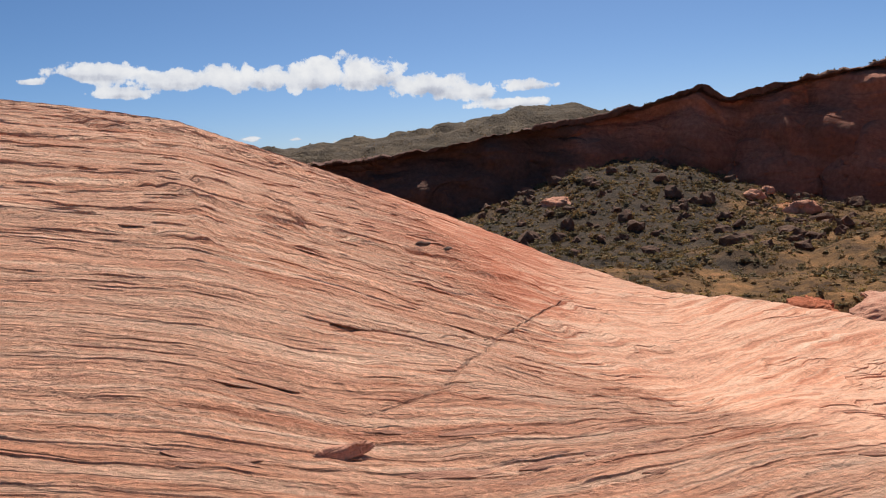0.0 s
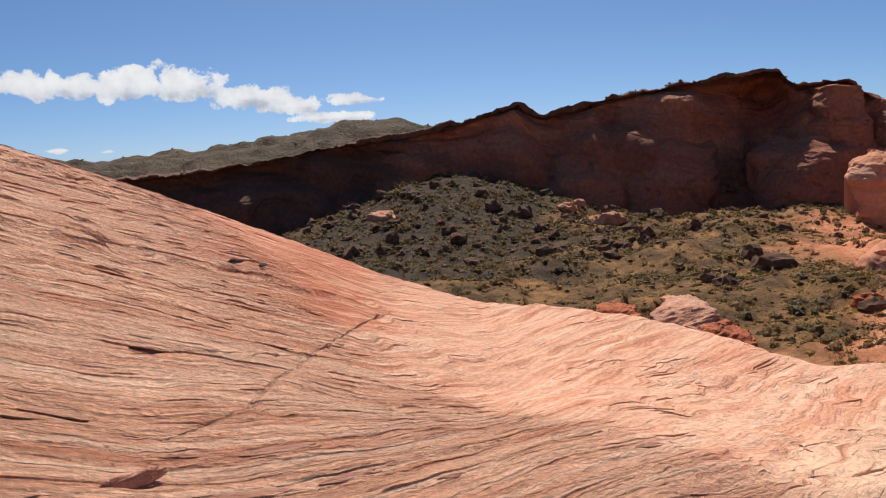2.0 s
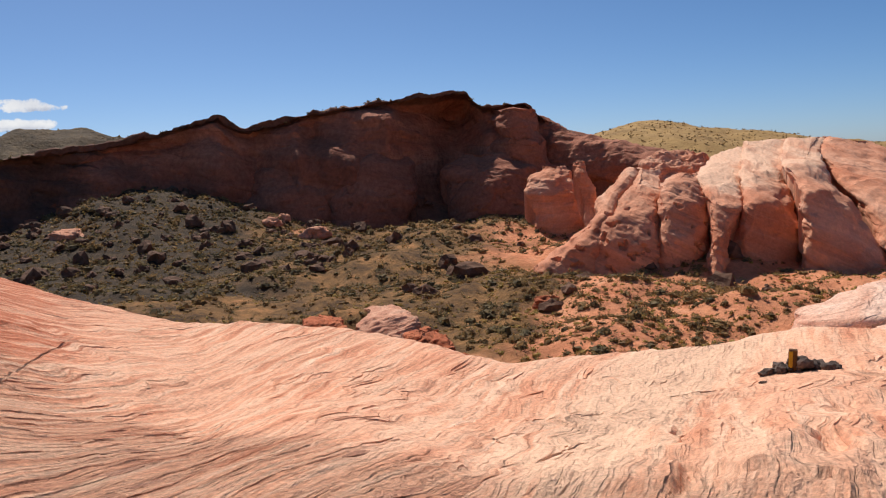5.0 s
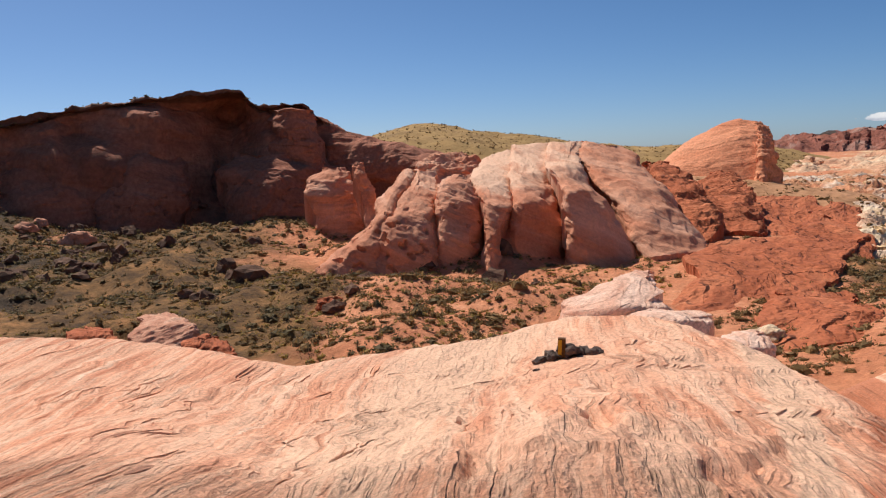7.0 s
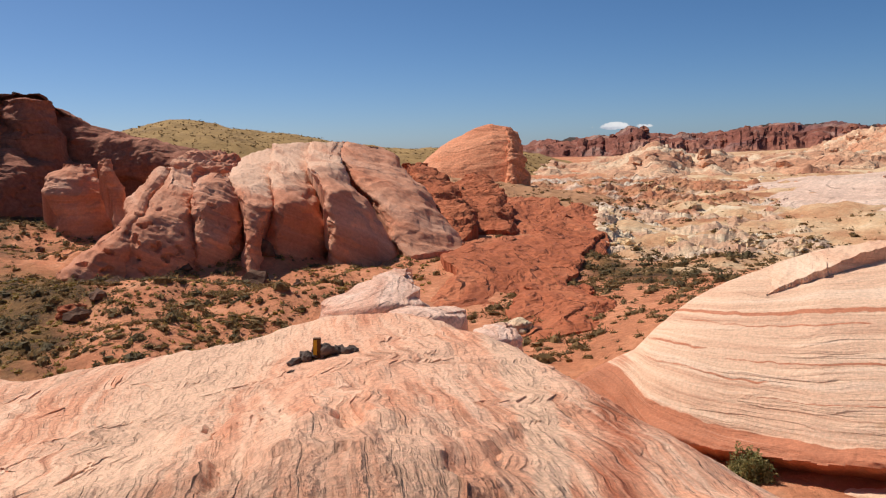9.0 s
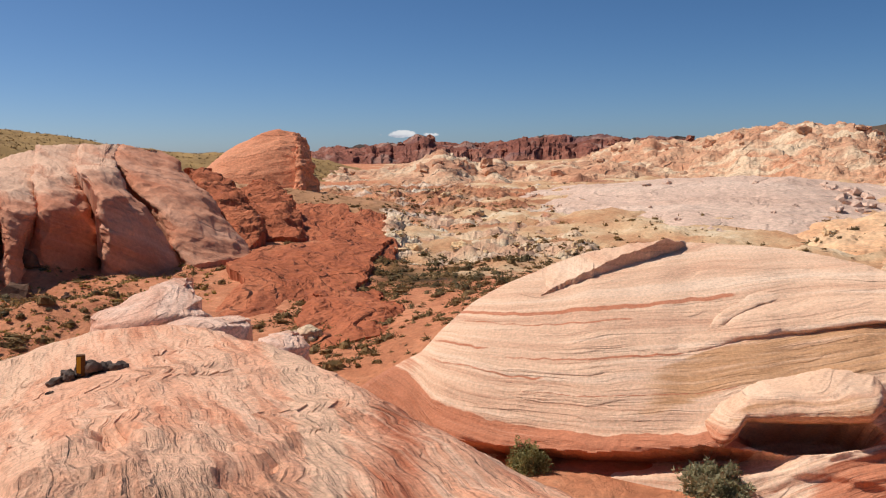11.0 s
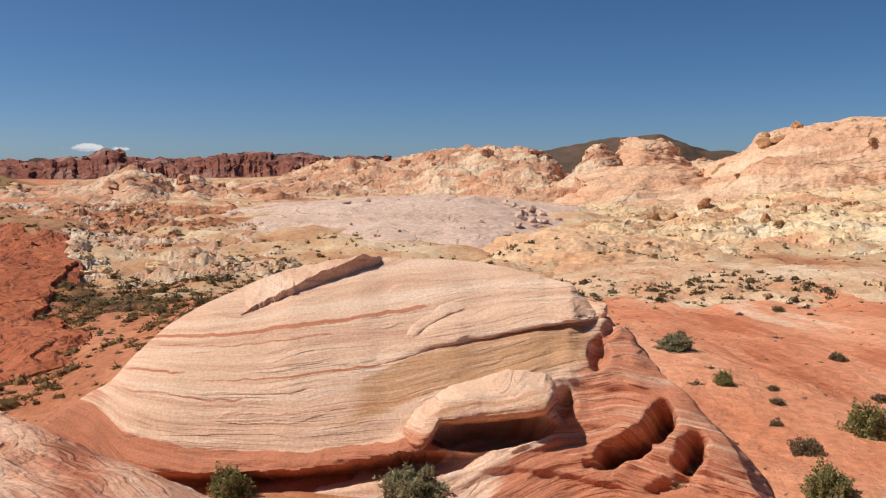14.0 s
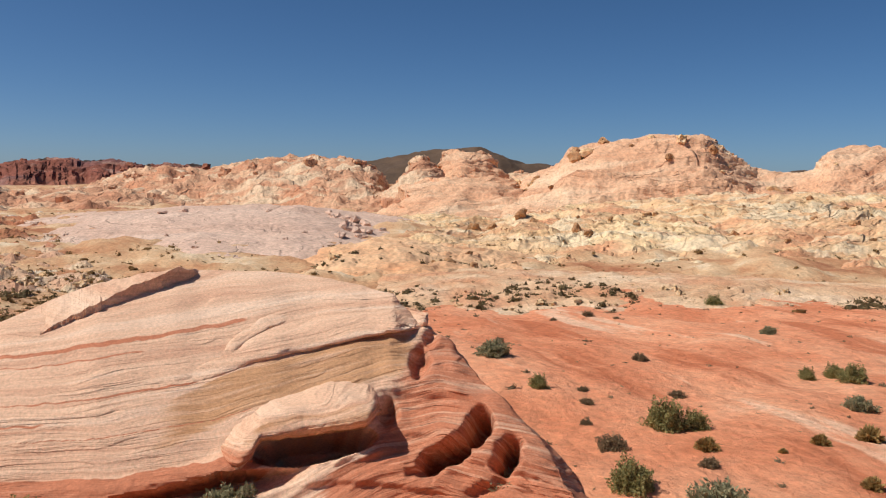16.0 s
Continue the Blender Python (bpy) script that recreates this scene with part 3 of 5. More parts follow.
def lobe(name, parent, material, left, right, reach, bulge=2.5, power=2.2, rough=0.25, size=2.0, ledges=0.05, bed=0.6, tilt=(0.1, 0.05), nu=70, nv=100, seed=0.0, pits=0.0, pale=0.0, blocky=0.4, skirt=2.5, swing=0.0):
    """A rounded rock body between two edges: short tables of (azimuth, elevation) from foot to top; reach: its distance at the same steps, at the left edge; swing: how much farther the right edge lies, as one value or one for each step."""
    v = np.linspace(0, 1, nv)
    u = np.sin(np.linspace(-1, 1, nu) * np.pi / 2)
    U, V = np.meshgrid(u, v)

    def along(values):
        return curve(V, list(zip(np.linspace(0, 1, len(values)), values)))

    k = (U + 1) / 2
    A = along([p[0] for p in left]) * (1 - k) + along([p[0] for p in right]) * k
    E = along([p[1] for p in left]) * (1 - k) + along([p[1] for p in right]) * k
    A = A + 0.12 * (right[0][0] - left[0][0]) * fbm(V * 3 + seed, U, 4.0, 3) * np.abs(U)
    side = (1 - np.abs(U) ** power) ** (1 / power)
    R_ = along(reach) + k * (along(swing) if isinstance(swing, tuple) else swing) + bulge * (1 - side)
    R_[-1] = R_[-1] + 0.5 * bulge
    X, Y, Z_ = R_ * np.sin(np.radians(A)), R_ * np.cos(np.radians(A)), EYE + R_ * np.tan(np.radians(E))
    Z_[-1] -= 0.6 * bulge
    P = np.stack([X, Y, Z_], -1)
    N = grid_normals(P)
    turned = (N * P).sum() > 0
    if turned:
        N = -N
    S = Z_ + tilt[0] * X + tilt[1] * Y + 0.25 * size * fbm(X / (3 * size), Y / (3 * size), Z_ / (3 * size) + seed, 2)
    soft = fbm(X / size, Y / size, Z_ / size + seed, 4, 0.5)
    block = fbm(X / size * 1.7 + seed, Y / size * 1.7, S / size * 3.0, 4, 0.55)
    d = rough * (0.8 * soft + blocky * terrace(block, 5)) + ledges * terrace(fbm(S / bed, X / (8 * bed), Y / (8 * bed) + seed, 3, 0.6), 3)
    if pits:
        d = d - pits * step(0.42, 0.55, fbm(X / 0.9, Y / 0.9, S / 0.7 + 9 + seed, 2)) * step(0.7, 0.4, V)
    P = P + N * d[..., None]
    for rim, inner in ((np.s_[0, :], np.s_[1, :]), (np.s_[:, 0], np.s_[:, 1]), (np.s_[:, -1], np.s_[:, -2])):
        P[rim] = P[inner]
        P[rim][..., 2] -= skirt          # the sides go on down into the ground
    # Tops paler: bleached rock, and the sunlight on fin tops put into the colour
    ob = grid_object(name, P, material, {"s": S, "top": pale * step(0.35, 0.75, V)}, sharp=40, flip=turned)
    ob.parent = parent
    SURFACES[name] = P
    return ob


def cliff_lobes(A, Q, R_, Z_, front):
    """Smooth buttresses and alcoves, and a darker cap that juts over the face."""
    wave = 3.3 * bell(A, 25.3, 1.9) + 2.2 * bell(A, 14.5, 2.2) + 3.0 * bell(A, 35.0, 2.4) + 1.5 * bell(A, 19.5, 1.2) - 5.0 * bell(A, 30.3, 1.8) - 2.0 * bell(A, 17.2, 0.8)
    wave = wave + 3.0 * fbm(A / 5, 0.0, 0.0, 3) + 2.2 * fbm(A / 4 + front * 1.2, front * 2.2, 3.0, 3) * step(0.0, 0.3, front)
    R_ = R_ - wave * step(0.0, 0.25, front) * step(1.0, 0.6, front)
    R_ = R_ + 2.6 * np.sin(np.clip(front, 0, 1) * np.pi) ** 2 * step(0.3, 0.8, front)
    cap = step(0.86, 0.9, front + 0.03 * fbm(A / 1.5, 3.0, 0.0, 3)) * step(1.0, 0.97, front)
    rim = step(0.82, 0.93, front) * step(22, 30, A + 0 * front)
    chip = terrace(fbm(A / 1.3, 0.0, 4.0, 3), 4) * step(0.84, 0.95, front)
    return R_ - 1.6 * cap - 1.2 * rim, Z_ + 0.55 * chip


# Cap varnish, and shade on the top and left face put into the colour
cliff = ridge("cliff_ridge", M_CLIFF, [(-16, 0.4), (-8, 0.6), (-2, 1.3), (1.4, 1.9), (8, 2.6), (11, 3.2), (14.7, 4.2), (16.2, 3.2), (20, 4.0), (25, 4.6), (29.5, 5.0), (31.3, 5.0), (31.9, 4.4), (32.5, 3.9), (33.4, 4.0), (34.4, 4.1), (35.5, 4.0), (36.1, 3.2), (38.3, 2.1), (40, 1.2), (44, 0.2), (48, -0.6), (52, -2.0)],
      [(-16, 94), (0, 98), (12, 105.5), (22, 102), (30, 104), (36, 108), (52, 114)], [(-16, 98), (14, 110), (30, 109), (38, 116), (52, 130)], 190, -7.5,
      "tall red sandstone cliff in shade with scrub along its rim", "cliff", steep=0.8, back=1.6, na=400, nr=120, rough=0.7, size=12.0, ledges=0.16, bed=1.6, blocky=0.5, lobes=cliff_lobes, darken=lambda a, f: np.maximum(0.75 * step(0.70, 0.88, f), 0.8 * step(14, 2, a)))
for left, right, reach in ((((11.8, -1.7), (11.9, -0.4), (12.1, 1.0), (12.6, 2.2)), ((18.8, -3.6), (18.6, -1.2), (18.4, 0.3), (18.4, 2.4)), (104, 105, 107, 112)),
                           (((15.6, -3.7), (15.9, -1.2), (16.2, 0.3), (17.0, 2.4)), ((24.2, -4.4), (24.2, -1.5), (24.2, 0.6), (24.6, 2.8)), (101, 102.5, 105, 111)),
                           (((20.8, -4.8), (21.8, -1.5), (22.6, 0.8), (24.0, 2.1)), ((27.9, -4.8), (27.6, -1.3), (27.5, 0.6), (26.9, 2.1)), (98, 99.5, 102, 107)),
                           (((30.3, -4.8), (30.0, -1.5), (29.8, 0.1), (30.6, 1.2)), ((35.7, -4.8), (35.6, -1.7), (35.7, -0.2), (35.2, 0.7)), (96, 98, 100, 104)),
                           (((32.6, -0.5), (32.7, 1.4), (32.9, 3.1), (33.2, 3.8)), ((37.3, -0.7), (36.8, 1.2), (36.1, 2.9), (35.8, 3.8)), (103, 104, 105, 105.6))):
    lobe("buttress", cliff, M_BUTTRESS, left, right, reach, 5.0, 2.0, 0.8, 6.0, 0.08, 1.4, seed=reach[0], pits=0.25, blocky=0.3)
lobe("shoulder", cliff, M_BUTTRESS, ((33.1, -1.3), (35.9, -0.8), (39.9, -1.4), (44.3, -1.6)), ((35.8, 3.6), (38.6, 2.0), (41.5, 1.3), (45.2, -0.3)), (112, 109, 105, 99), 3.0, 2.4, 0.7, 5.0, 0.15, 1.2, nu=80, nv=120)
ridge("sloping_slab", M_CLIFF, [(35.2, 0.5), (36.4, 2.0), (37.2, 2.3), (38.4, 2.1), (41, 1.2), (44, 0.6), (47, 0.0), (50, -1.5), (52, -3)], [(35, 112), (52, 100)], [(35, 122), (52, 128)], 150, -6.5,
      "pinkish sandstone slab sloping down beside the cliff", "rock", steep=0.75, na=160, nr=80, rough=0.6, size=8.0, ledges=0.2, bed=1.5, blocky=0.4)
ridge("scrub_hill", M_SCRUBHILL, [(-40, -1), (-14, 1.6), (-8.5, 1.9), (-2, 2.6), (2.6, 3.5), (6.5, 3.5), (9, 2.6), (14, 1.0), (24, -2)], 120, 190, 320, -8,
      "dark rocky hillside dotted with scrub", "hill", steep=1.2, na=210, nr=70, rough=1.5, size=12.0, ledges=0.3, bed=2.0)
ridge("grassy_hill", M_YELLOWHILL, [(32, 0.6), (38.9, 1.7), (42.5, 2.4), (45, 2.3), (48.4, 1.5), (51.4, 1.0), (56, 0.3), (63, 0.0), (66, -0.1), (69, -1.2), (72, -3)], 220, 340, 600, -8,
      "yellow-green grassy hill far behind the rocks", "hill", steep=1.3, na=240, nr=80, rough=1.6, size=40.0, ledges=0.0, bed=9.0)


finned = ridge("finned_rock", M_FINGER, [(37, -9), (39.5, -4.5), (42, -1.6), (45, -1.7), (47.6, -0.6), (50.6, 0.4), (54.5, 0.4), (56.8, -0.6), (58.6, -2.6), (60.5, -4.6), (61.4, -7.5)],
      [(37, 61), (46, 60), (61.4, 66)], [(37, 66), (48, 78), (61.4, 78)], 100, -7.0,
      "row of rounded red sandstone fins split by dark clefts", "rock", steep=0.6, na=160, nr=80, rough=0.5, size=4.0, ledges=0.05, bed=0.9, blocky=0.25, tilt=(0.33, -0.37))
FACE, LEAN, LOW = (54, 54.4, 55.5, 61, 74), (56, 60, 64, 69, 76), (51.5, 52.5, 54.5, 58.5, 63)
for left, right, reach, bulge, pits, pale, swing in (
        (((35.2, -8.2), (37.2, -5.8), (39.5, -3.8), (41.1, -1.8), (42.3, -0.5)), ((40.6, -8.6), (41.1, -5.8), (41.6, -3.9), (42.0, -2.2), (43.1, -0.6)), LOW, 3.0, 0.5, 0.4, 1.0),
        (((38.7, -8.8), (39.4, -5.4), (41.0, -3.5), (42.3, -1.7), (42.7, -0.5)), ((44.4, -8.8), (44.5, -5.6), (44.3, -3.7), (44.0, -1.8), (43.8, -0.8)), LOW, 2.6, 0.6, 0.4, 1.5),
        (((43.4, -8.9), (43.8, -5.6), (44.1, -3.3), (44.1, -1.8), (45.5, -1.0)), ((47.4, -8.8), (47.5, -5.0), (47.2, -3.0), (46.8, -1.7), (46.4, -1.1)), (53, 53.6, 54.8, 57, 60), 2.6, 0.5, 0.2, 2.0),
        (((47.0, -8.9), (47.4, -5.4), (47.2, -3.0), (46.3, -1.3), (47.5, 0.0)), ((48.4, -8.8), (48.3, -5.4), (49.3, -3.5), (49.3, -1.9), (49.8, 0.7)), (52.6, 53.6, 55.2, 61, 73), 1.6, 0.2, 0.6, 0.0),
        (((48.1, -8.9), (48.3, -5.8), (49.2, -3.1), (49.2, -1.2), (49.4, 0.9)), ((53.3, -8.0), (52.7, -4.8), (52.6, -3.2), (51.5, -1.0), (52.1, 0.9)), FACE, 2.4, 0.0, 0.6, 3.0),
        (((53.0, -8.2), (52.8, -4.8), (52.8, -2.6), (51.7, -0.9), (51.9, 0.9)), ((57.9, -7.2), (56.2, -4.3), (55.1, -2.5), (53.8, -0.7), (54.3, 0.9)), FACE, 2.4, 0.0, 0.6, 3.0),
        (((57.6, -7.2), (56.2, -4.1), (54.9, -2.1), (53.6, -0.3), (54.1, 0.9)), ((62.2, -6.8), (60.7, -4.0), (59.2, -2.2), (58.1, -1.1), (56.9, 0.4)), LEAN, 3.4, 0.0, 0.2, 3.0)):
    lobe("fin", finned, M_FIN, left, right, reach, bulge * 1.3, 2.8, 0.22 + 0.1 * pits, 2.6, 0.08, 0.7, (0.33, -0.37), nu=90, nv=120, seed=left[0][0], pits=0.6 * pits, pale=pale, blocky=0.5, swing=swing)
for left, right, reach in ((((60.8, -6.9), (59.9, -3.8), (59.0, -2.2), (58.3, -1.2), (58.1, -0.7)), ((63.0, -5.4), (62.4, -3.7), (61.7, -2.5), (60.7, -1.7), (59.4, -0.7)), (62, 68, 74, 79, 84)),
                           (((62.6, -5.8), (62.0, -3.5), (61.7, -2.5), (61.9, -1.9), (62.4, -1.6)), ((66.0, -5.6), (65.4, -3.9), (64.9, -2.9), (64.3, -2.2), (63.6, -1.6)), (68, 76, 84, 90, 96))):
    lobe("red_rib", finned, M_RED, left, right, reach, 3.0, 2.2, 0.6, 3.0, 0.15, 0.9, seed=reach[0])
lobe("rear_rock", finned, M_FIN, ((42.8, -1.9), (43.1, -0.6), (43.7, 0.2), (44.4, 0.4)), ((47.8, -2.1), (47.4, -0.7), (47.1, -0.1), (46.5, 0.3)), (84, 85, 87, 90), 3.0, 2.2, 0.9, 2.5, 0.1, 0.8)
pinnacle = new("pinnacle_rock")
tagged(pinnacle, "rounded red boulder beside a thin rock pinnacle", "rock")
lobe("boulder_body", pinnacle, M_FIN, ((35.5, -5.0), (35.2, -2.0), (35.5, -1.0), (36.5, -0.1)), ((39.4, -5.2), (38.9, -2.3), (38.2, -1.0), (37.7, -0.2)), (80, 80.6, 81.6, 84), 3.0, 2.2, 0.35, 2.5)
lobe("spire", pinnacle, M_FIN, ((39.2, -5.0), (38.9, -1.9), (38.5, -0.8), (38.6, 0.0)), ((40.3, -5.0), (39.8, -1.8), (39.3, -0.6), (39.1, 0.1)), (78, 78.6, 79, 80), 1.2, 2.2, 0.3, 1.5, nu=40)
red_dome = ridge("red_dome_rock", M_DOME, [(58.2, -2.5), (59.0, -1.1), (60.6, 0.35), (63.0, 1.5), (64.1, 1.75), (65.2, 1.5), (65.9, 0.8), (66.3, -2.2), (66.6, -3)], 112, 128, 150, -7,
      "large rounded red sandstone dome", "rock", steep=0.5, na=220, nr=120, rough=0.5, size=9.0, ledges=0.14, bed=1.8, blocky=0.3)
lobe("steep_flank", red_dome, M_DOME, ((64.6, -2.8), (64.8, -0.6), (64.8, 0.7), (64.7, 1.6)), ((66.5, -2.8), (66.2, -0.6), (66.0, 0.6), (65.3, 1.4)), (111, 113, 117, 124), 8.0, 2.0, 0.9, 4.0, 0.25, 1.2)
ridge("scrubby_plain", M_PLAIN, [(53, -2.5), (55, -1.6), (58, -1.5), (60, -1.7), (63, -2.1), (66, -2.5), (69, -2.9), (72, -3.6), (75, -5.0)], 84, 111, 150, -7.5,
      "scrubby slope below the red sandstone dome", "slope", steep=0.9, na=120, nr=60, rough=0.5, size=8.0, ledges=0.05)
red_slope = ridge("red_slickrock_slope", M_RED, [(52, -7.5), (56, -5.5), (58, -2.8), (59.6, -2.1), (61.2, -2.3), (63.9, -2.9), (67.3, -3.4), (71.1, -4.4), (71.9, -6.2), (73.2, -8)], [(52, 52), (58, 50), (66, 50), (73.2, 54)], [(52, 70), (60, 105), (66, 108), (73.2, 90)], 130, -7.2,
      "sloping red slickrock with broken ledges", "rock", steep=1.0, blocky=0.25, na=230, nr=250, rough=0.6, size=8.0, ledges=0.34, bed=1.4, tilt=(-0.08, 0.2))
for left, right, reach, swing in ((((59.9, -11.9), (60.4, -9.4), (61.0, -7.4), (62.2, -6.0)), ((69.2, -9.4), (70.4, -7.4), (71.1, -6.4), (71.6, -5.6)), (35, 43, 52, 62), (9, 10, 9, 9)),
                           (((64.5, -13.6), (65.1, -11.0), (65.9, -9.9), (67.3, -9.2)), ((73.8, -12.0), (72.6, -10.4), (71.5, -9.9), (70.4, -9.3)), (30.5, 35.5, 39.5, 44), (3, 2, 1, 1)),
                           (((61.1, -7.2), (61.7, -5.1), (62.5, -4.0), (63.5, -3.1)), ((67.3, -6.9), (68.3, -5.3), (68.9, -4.3), (68.5, -3.3)), (60, 74, 86, 97), (1, 1, 1, 1)),
                           (((66.5, -7.2), (67.3, -5.4), (68.5, -4.3), (69.6, -3.6)), ((71.7, -7.2), (71.8, -5.7), (71.5, -4.7), (71.1, -4.1)), (57, 70, 83, 93), (1, 1, 1, 1))):
    lobe("tilted_slab", red_slope, M_RED, left, right, reach, 1.6, 3.0, 0.14, 6.0, 0.22, 0.8, (-0.25, 0.3), nu=110, nv=90, seed=reach[0], blocky=0.3, skirt=0.8, swing=swing)
knob_rock = new("white_knob_rock")
tagged(knob_rock, "low whitish sandstone knob with fine layers", "rock")
for left, right, reach in ((((51.2, -16.0), (52.7, -10.6), (54.2, -9.5), (56.1, -8.4), (58.3, -7.9)), ((60.5, -16.0), (60.0, -10.4), (59.4, -9.4), (59.1, -8.6), (58.7, -8.0)), (19.4, 20, 21, 22.2, 24)),
                           (((56.8, -16.5), (56.9, -11.1), (58.1, -10.6), (59.6, -10.5)), ((63.1, -16.5), (62.7, -11.3), (62.3, -10.8), (61.6, -10.6)), (17.6, 18.4, 19.2, 20)),
                           (((62.6, -17.5), (63.5, -12.3), (64.2, -11.9), (65.4, -11.8)), ((67.4, -17.5), (66.9, -13.3), (66.3, -12.3), (65.7, -11.9)), (16.4, 17, 17.8, 18.6))):
    lobe("layered_body", knob_rock, M_KNOB, left, right, reach, 1.2, 2.4, 0.05, 1.6, 0.04, 0.2, (-0.4, 0.2), nu=100, nv=110, seed=reach[0])
ridge("banded_slickrock", M_BANDED, [(63, -3.4), (66, -2.5), (70, -2.4), (75, -2.5), (79, -2.9), (84, -3.6), (88, -4.4), (92, -5.4)], [(63, 118), (70, 86), (92, 80)], [(63, 165), (80, 150), (92, 110)], 220, -7.0,
      "banded orange and white slickrock with dark shrubs", "rock", steep=0.9, na=330, nr=170, rough=0.9, size=7.0, ledges=0.7, bed=1.1, blocky=0.9, tilt=(0.12, 0.1))
ridge("white_bench", M_BENCH, [(101, -8.4), (103, -7.4), (106, -7.0), (112, -6.8), (118, -6.7), (126, -6.5), (140, -6.6)], [(101, 50), (110, 45.5), (124, 47), (140, 50)], [(101, 58), (140, 60)], 76, -6.3,
      "low whitish rock bench at the edge of the sand", "rock", steep=0.7, na=260, nr=70, rough=0.16, size=4.0, ledges=0.16, bed=0.4)
ridge("white_outcrop", M_WHITE, [(69.5, -8), (71.4, -4.2), (73.2, -5.0), (76, -5.2), (80, -5.0), (85, -5.2), (90, -5.6), (95, -7)], [(69.5, 64), (74, 54), (80, 56), (95, 66)], [(69.5, 92), (95, 92)], 120, -7.2,
      "broken white sandstone outcrop between dark shrubs", "rock", steep=0.6, na=340, nr=120, rough=0.9, size=5.0, ledges=0.25, bed=1.0)
ridge("grey_slickrock_hill", M_SLAB, [(74, -4.5), (78.8, -3.2), (85.7, -2.3), (91.5, -1.9), (97.3, -1.8), (99.6, -2.2), (103.3, -2.7), (109.4, -3.6), (113, -5)], [(74, 110), (90, 76), (100, 78), (113, 110)], [(74, 160), (92, 150), (113, 140)], 230, -8.0,
      "broad grey-pink slickrock hill", "rock", steep=0.6, na=260, nr=90, rough=0.5, size=14.0, ledges=0.2, bed=1.5)
ridge("cream_slickrock", M_CREAM, [(94, -6), (98, -5.2), (102, -4.2), (106, -3.4), (110, -3.2), (114, -2.4), (118, -1.5), (124, -1.0), (132, -0.6), (140, -0.6), (150, -2)], [(94, 66), (106, 62), (118, 76), (150, 90)], [(94, 90), (106, 120), (118, 160), (150, 170)], 260, -7.5,
      "cream and yellow slickrock slope with small shrubs", "rock", steep=1.1, na=420, nr=160, rough=1.1, size=10.0, ledges=0.75, bed=1.3, blocky=0.7, tilt=(0.22, -0.05))
ridge("orange_bench", M_ORANGE, [(95, -7.5), (97.4, -6.0), (100, -4.9), (103, -4.2), (106, -4.4), (110, -5.0), (116, -6.0), (122, -7)], [(95, 62), (104, 60), (122, 64)], [(95, 78), (104, 88), (122, 80)], 112, -7.0,
      "smooth orange and cream slickrock bench", "rock", steep=0.7, na=240, nr=90, rough=0.5, size=6.0, ledges=0.25, bed=0.9)
def flutes(A, Q, R_, Z_, front):
    """Gullies that run down the scarp below a flat rim."""
    g = np.abs(perlin(A * 0.8 + 0.5 * perlin(A * 0.4, front * 2, 0.0), 0.0, 2.0)) + 0.4 * np.abs(perlin(A * 3.1, front * 1.6, 5.0))
    return R_ - 42 * (0.3 - g) * step(0.0, 0.2, front) * step(1.0, 0.75, front), Z_


ridge("pale_knoll", M_CRAG, [(64, -3), (66, -1.6), (68, -1.1), (70, -1.4), (73, -0.7), (75, -0.15), (76.5, -0.5), (77.4, -1.0), (78.6, -0.5), (80, -1.0), (83, -0.8), (86, -0.5), (89, -0.8), (92, -1.1), (96, -2.5)], [(64, 190), (96, 220)], [(64, 300), (96, 320)], 430, -9,
      "pale rounded sandstone knoll before the mesa", "rock", steep=0.7, na=260, nr=80, rough=2.0, size=14.0, ledges=0.7, bed=3.0)
ridge("dark_mesa", M_MESA, [(60, -0.5), (66, 0.1), (67.5, 0.5), (72, 0.6), (73.3, 1.2), (74.4, 0.75), (78, 0.5), (80.2, 1.0), (85.4, 1.0), (88, 0.7), (88.8, 0.95), (91.1, 0.8), (94, 0.3), (100, -0.5)], 800, 1000, 1800, -16,
      "distant dark red mesa with steep cliffs", "cliff", steep=0.5, na=400, nr=64, rough=4.0, size=40.0, ledges=3.2, bed=9.0, blocky=0.9, lobes=flutes, darken=lambda a, f: 0.9 * step(0.86, 0.92, f) * step(0.0, 0.2, perlin(a / 2.2, 0.0, 3.0) + 0.1))
cream_hill = ridge("cream_hill", M_CRAG, [(80, -1.4), (84, -0.7), (87, 0.4), (88.7, 0.7), (91.2, 0.5), (94.5, 1.2), (98.5, 1.4), (100.8, 1.2), (102.4, 0.9), (103.5, -0.3), (104.2, -0.5), (105.3, 0.9), (105.9, 0.9), (106.6, 0.5), (107.2, 1.2), (108.9, 1.6), (110.3, 1.2), (111, 0.4), (113.7, 0.6), (118, 0.2), (124, -1)], [(80, 280), (100, 210), (124, 210)], [(80, 420), (105, 300), (124, 300)], 520, -9,
      "rugged cream and orange sandstone hills", "hill", steep=0.7, na=460, nr=120, rough=2.0, size=14.0, ledges=1.0, bed=3.0, blocky=0.9, tilt=(0.2, 0.0))
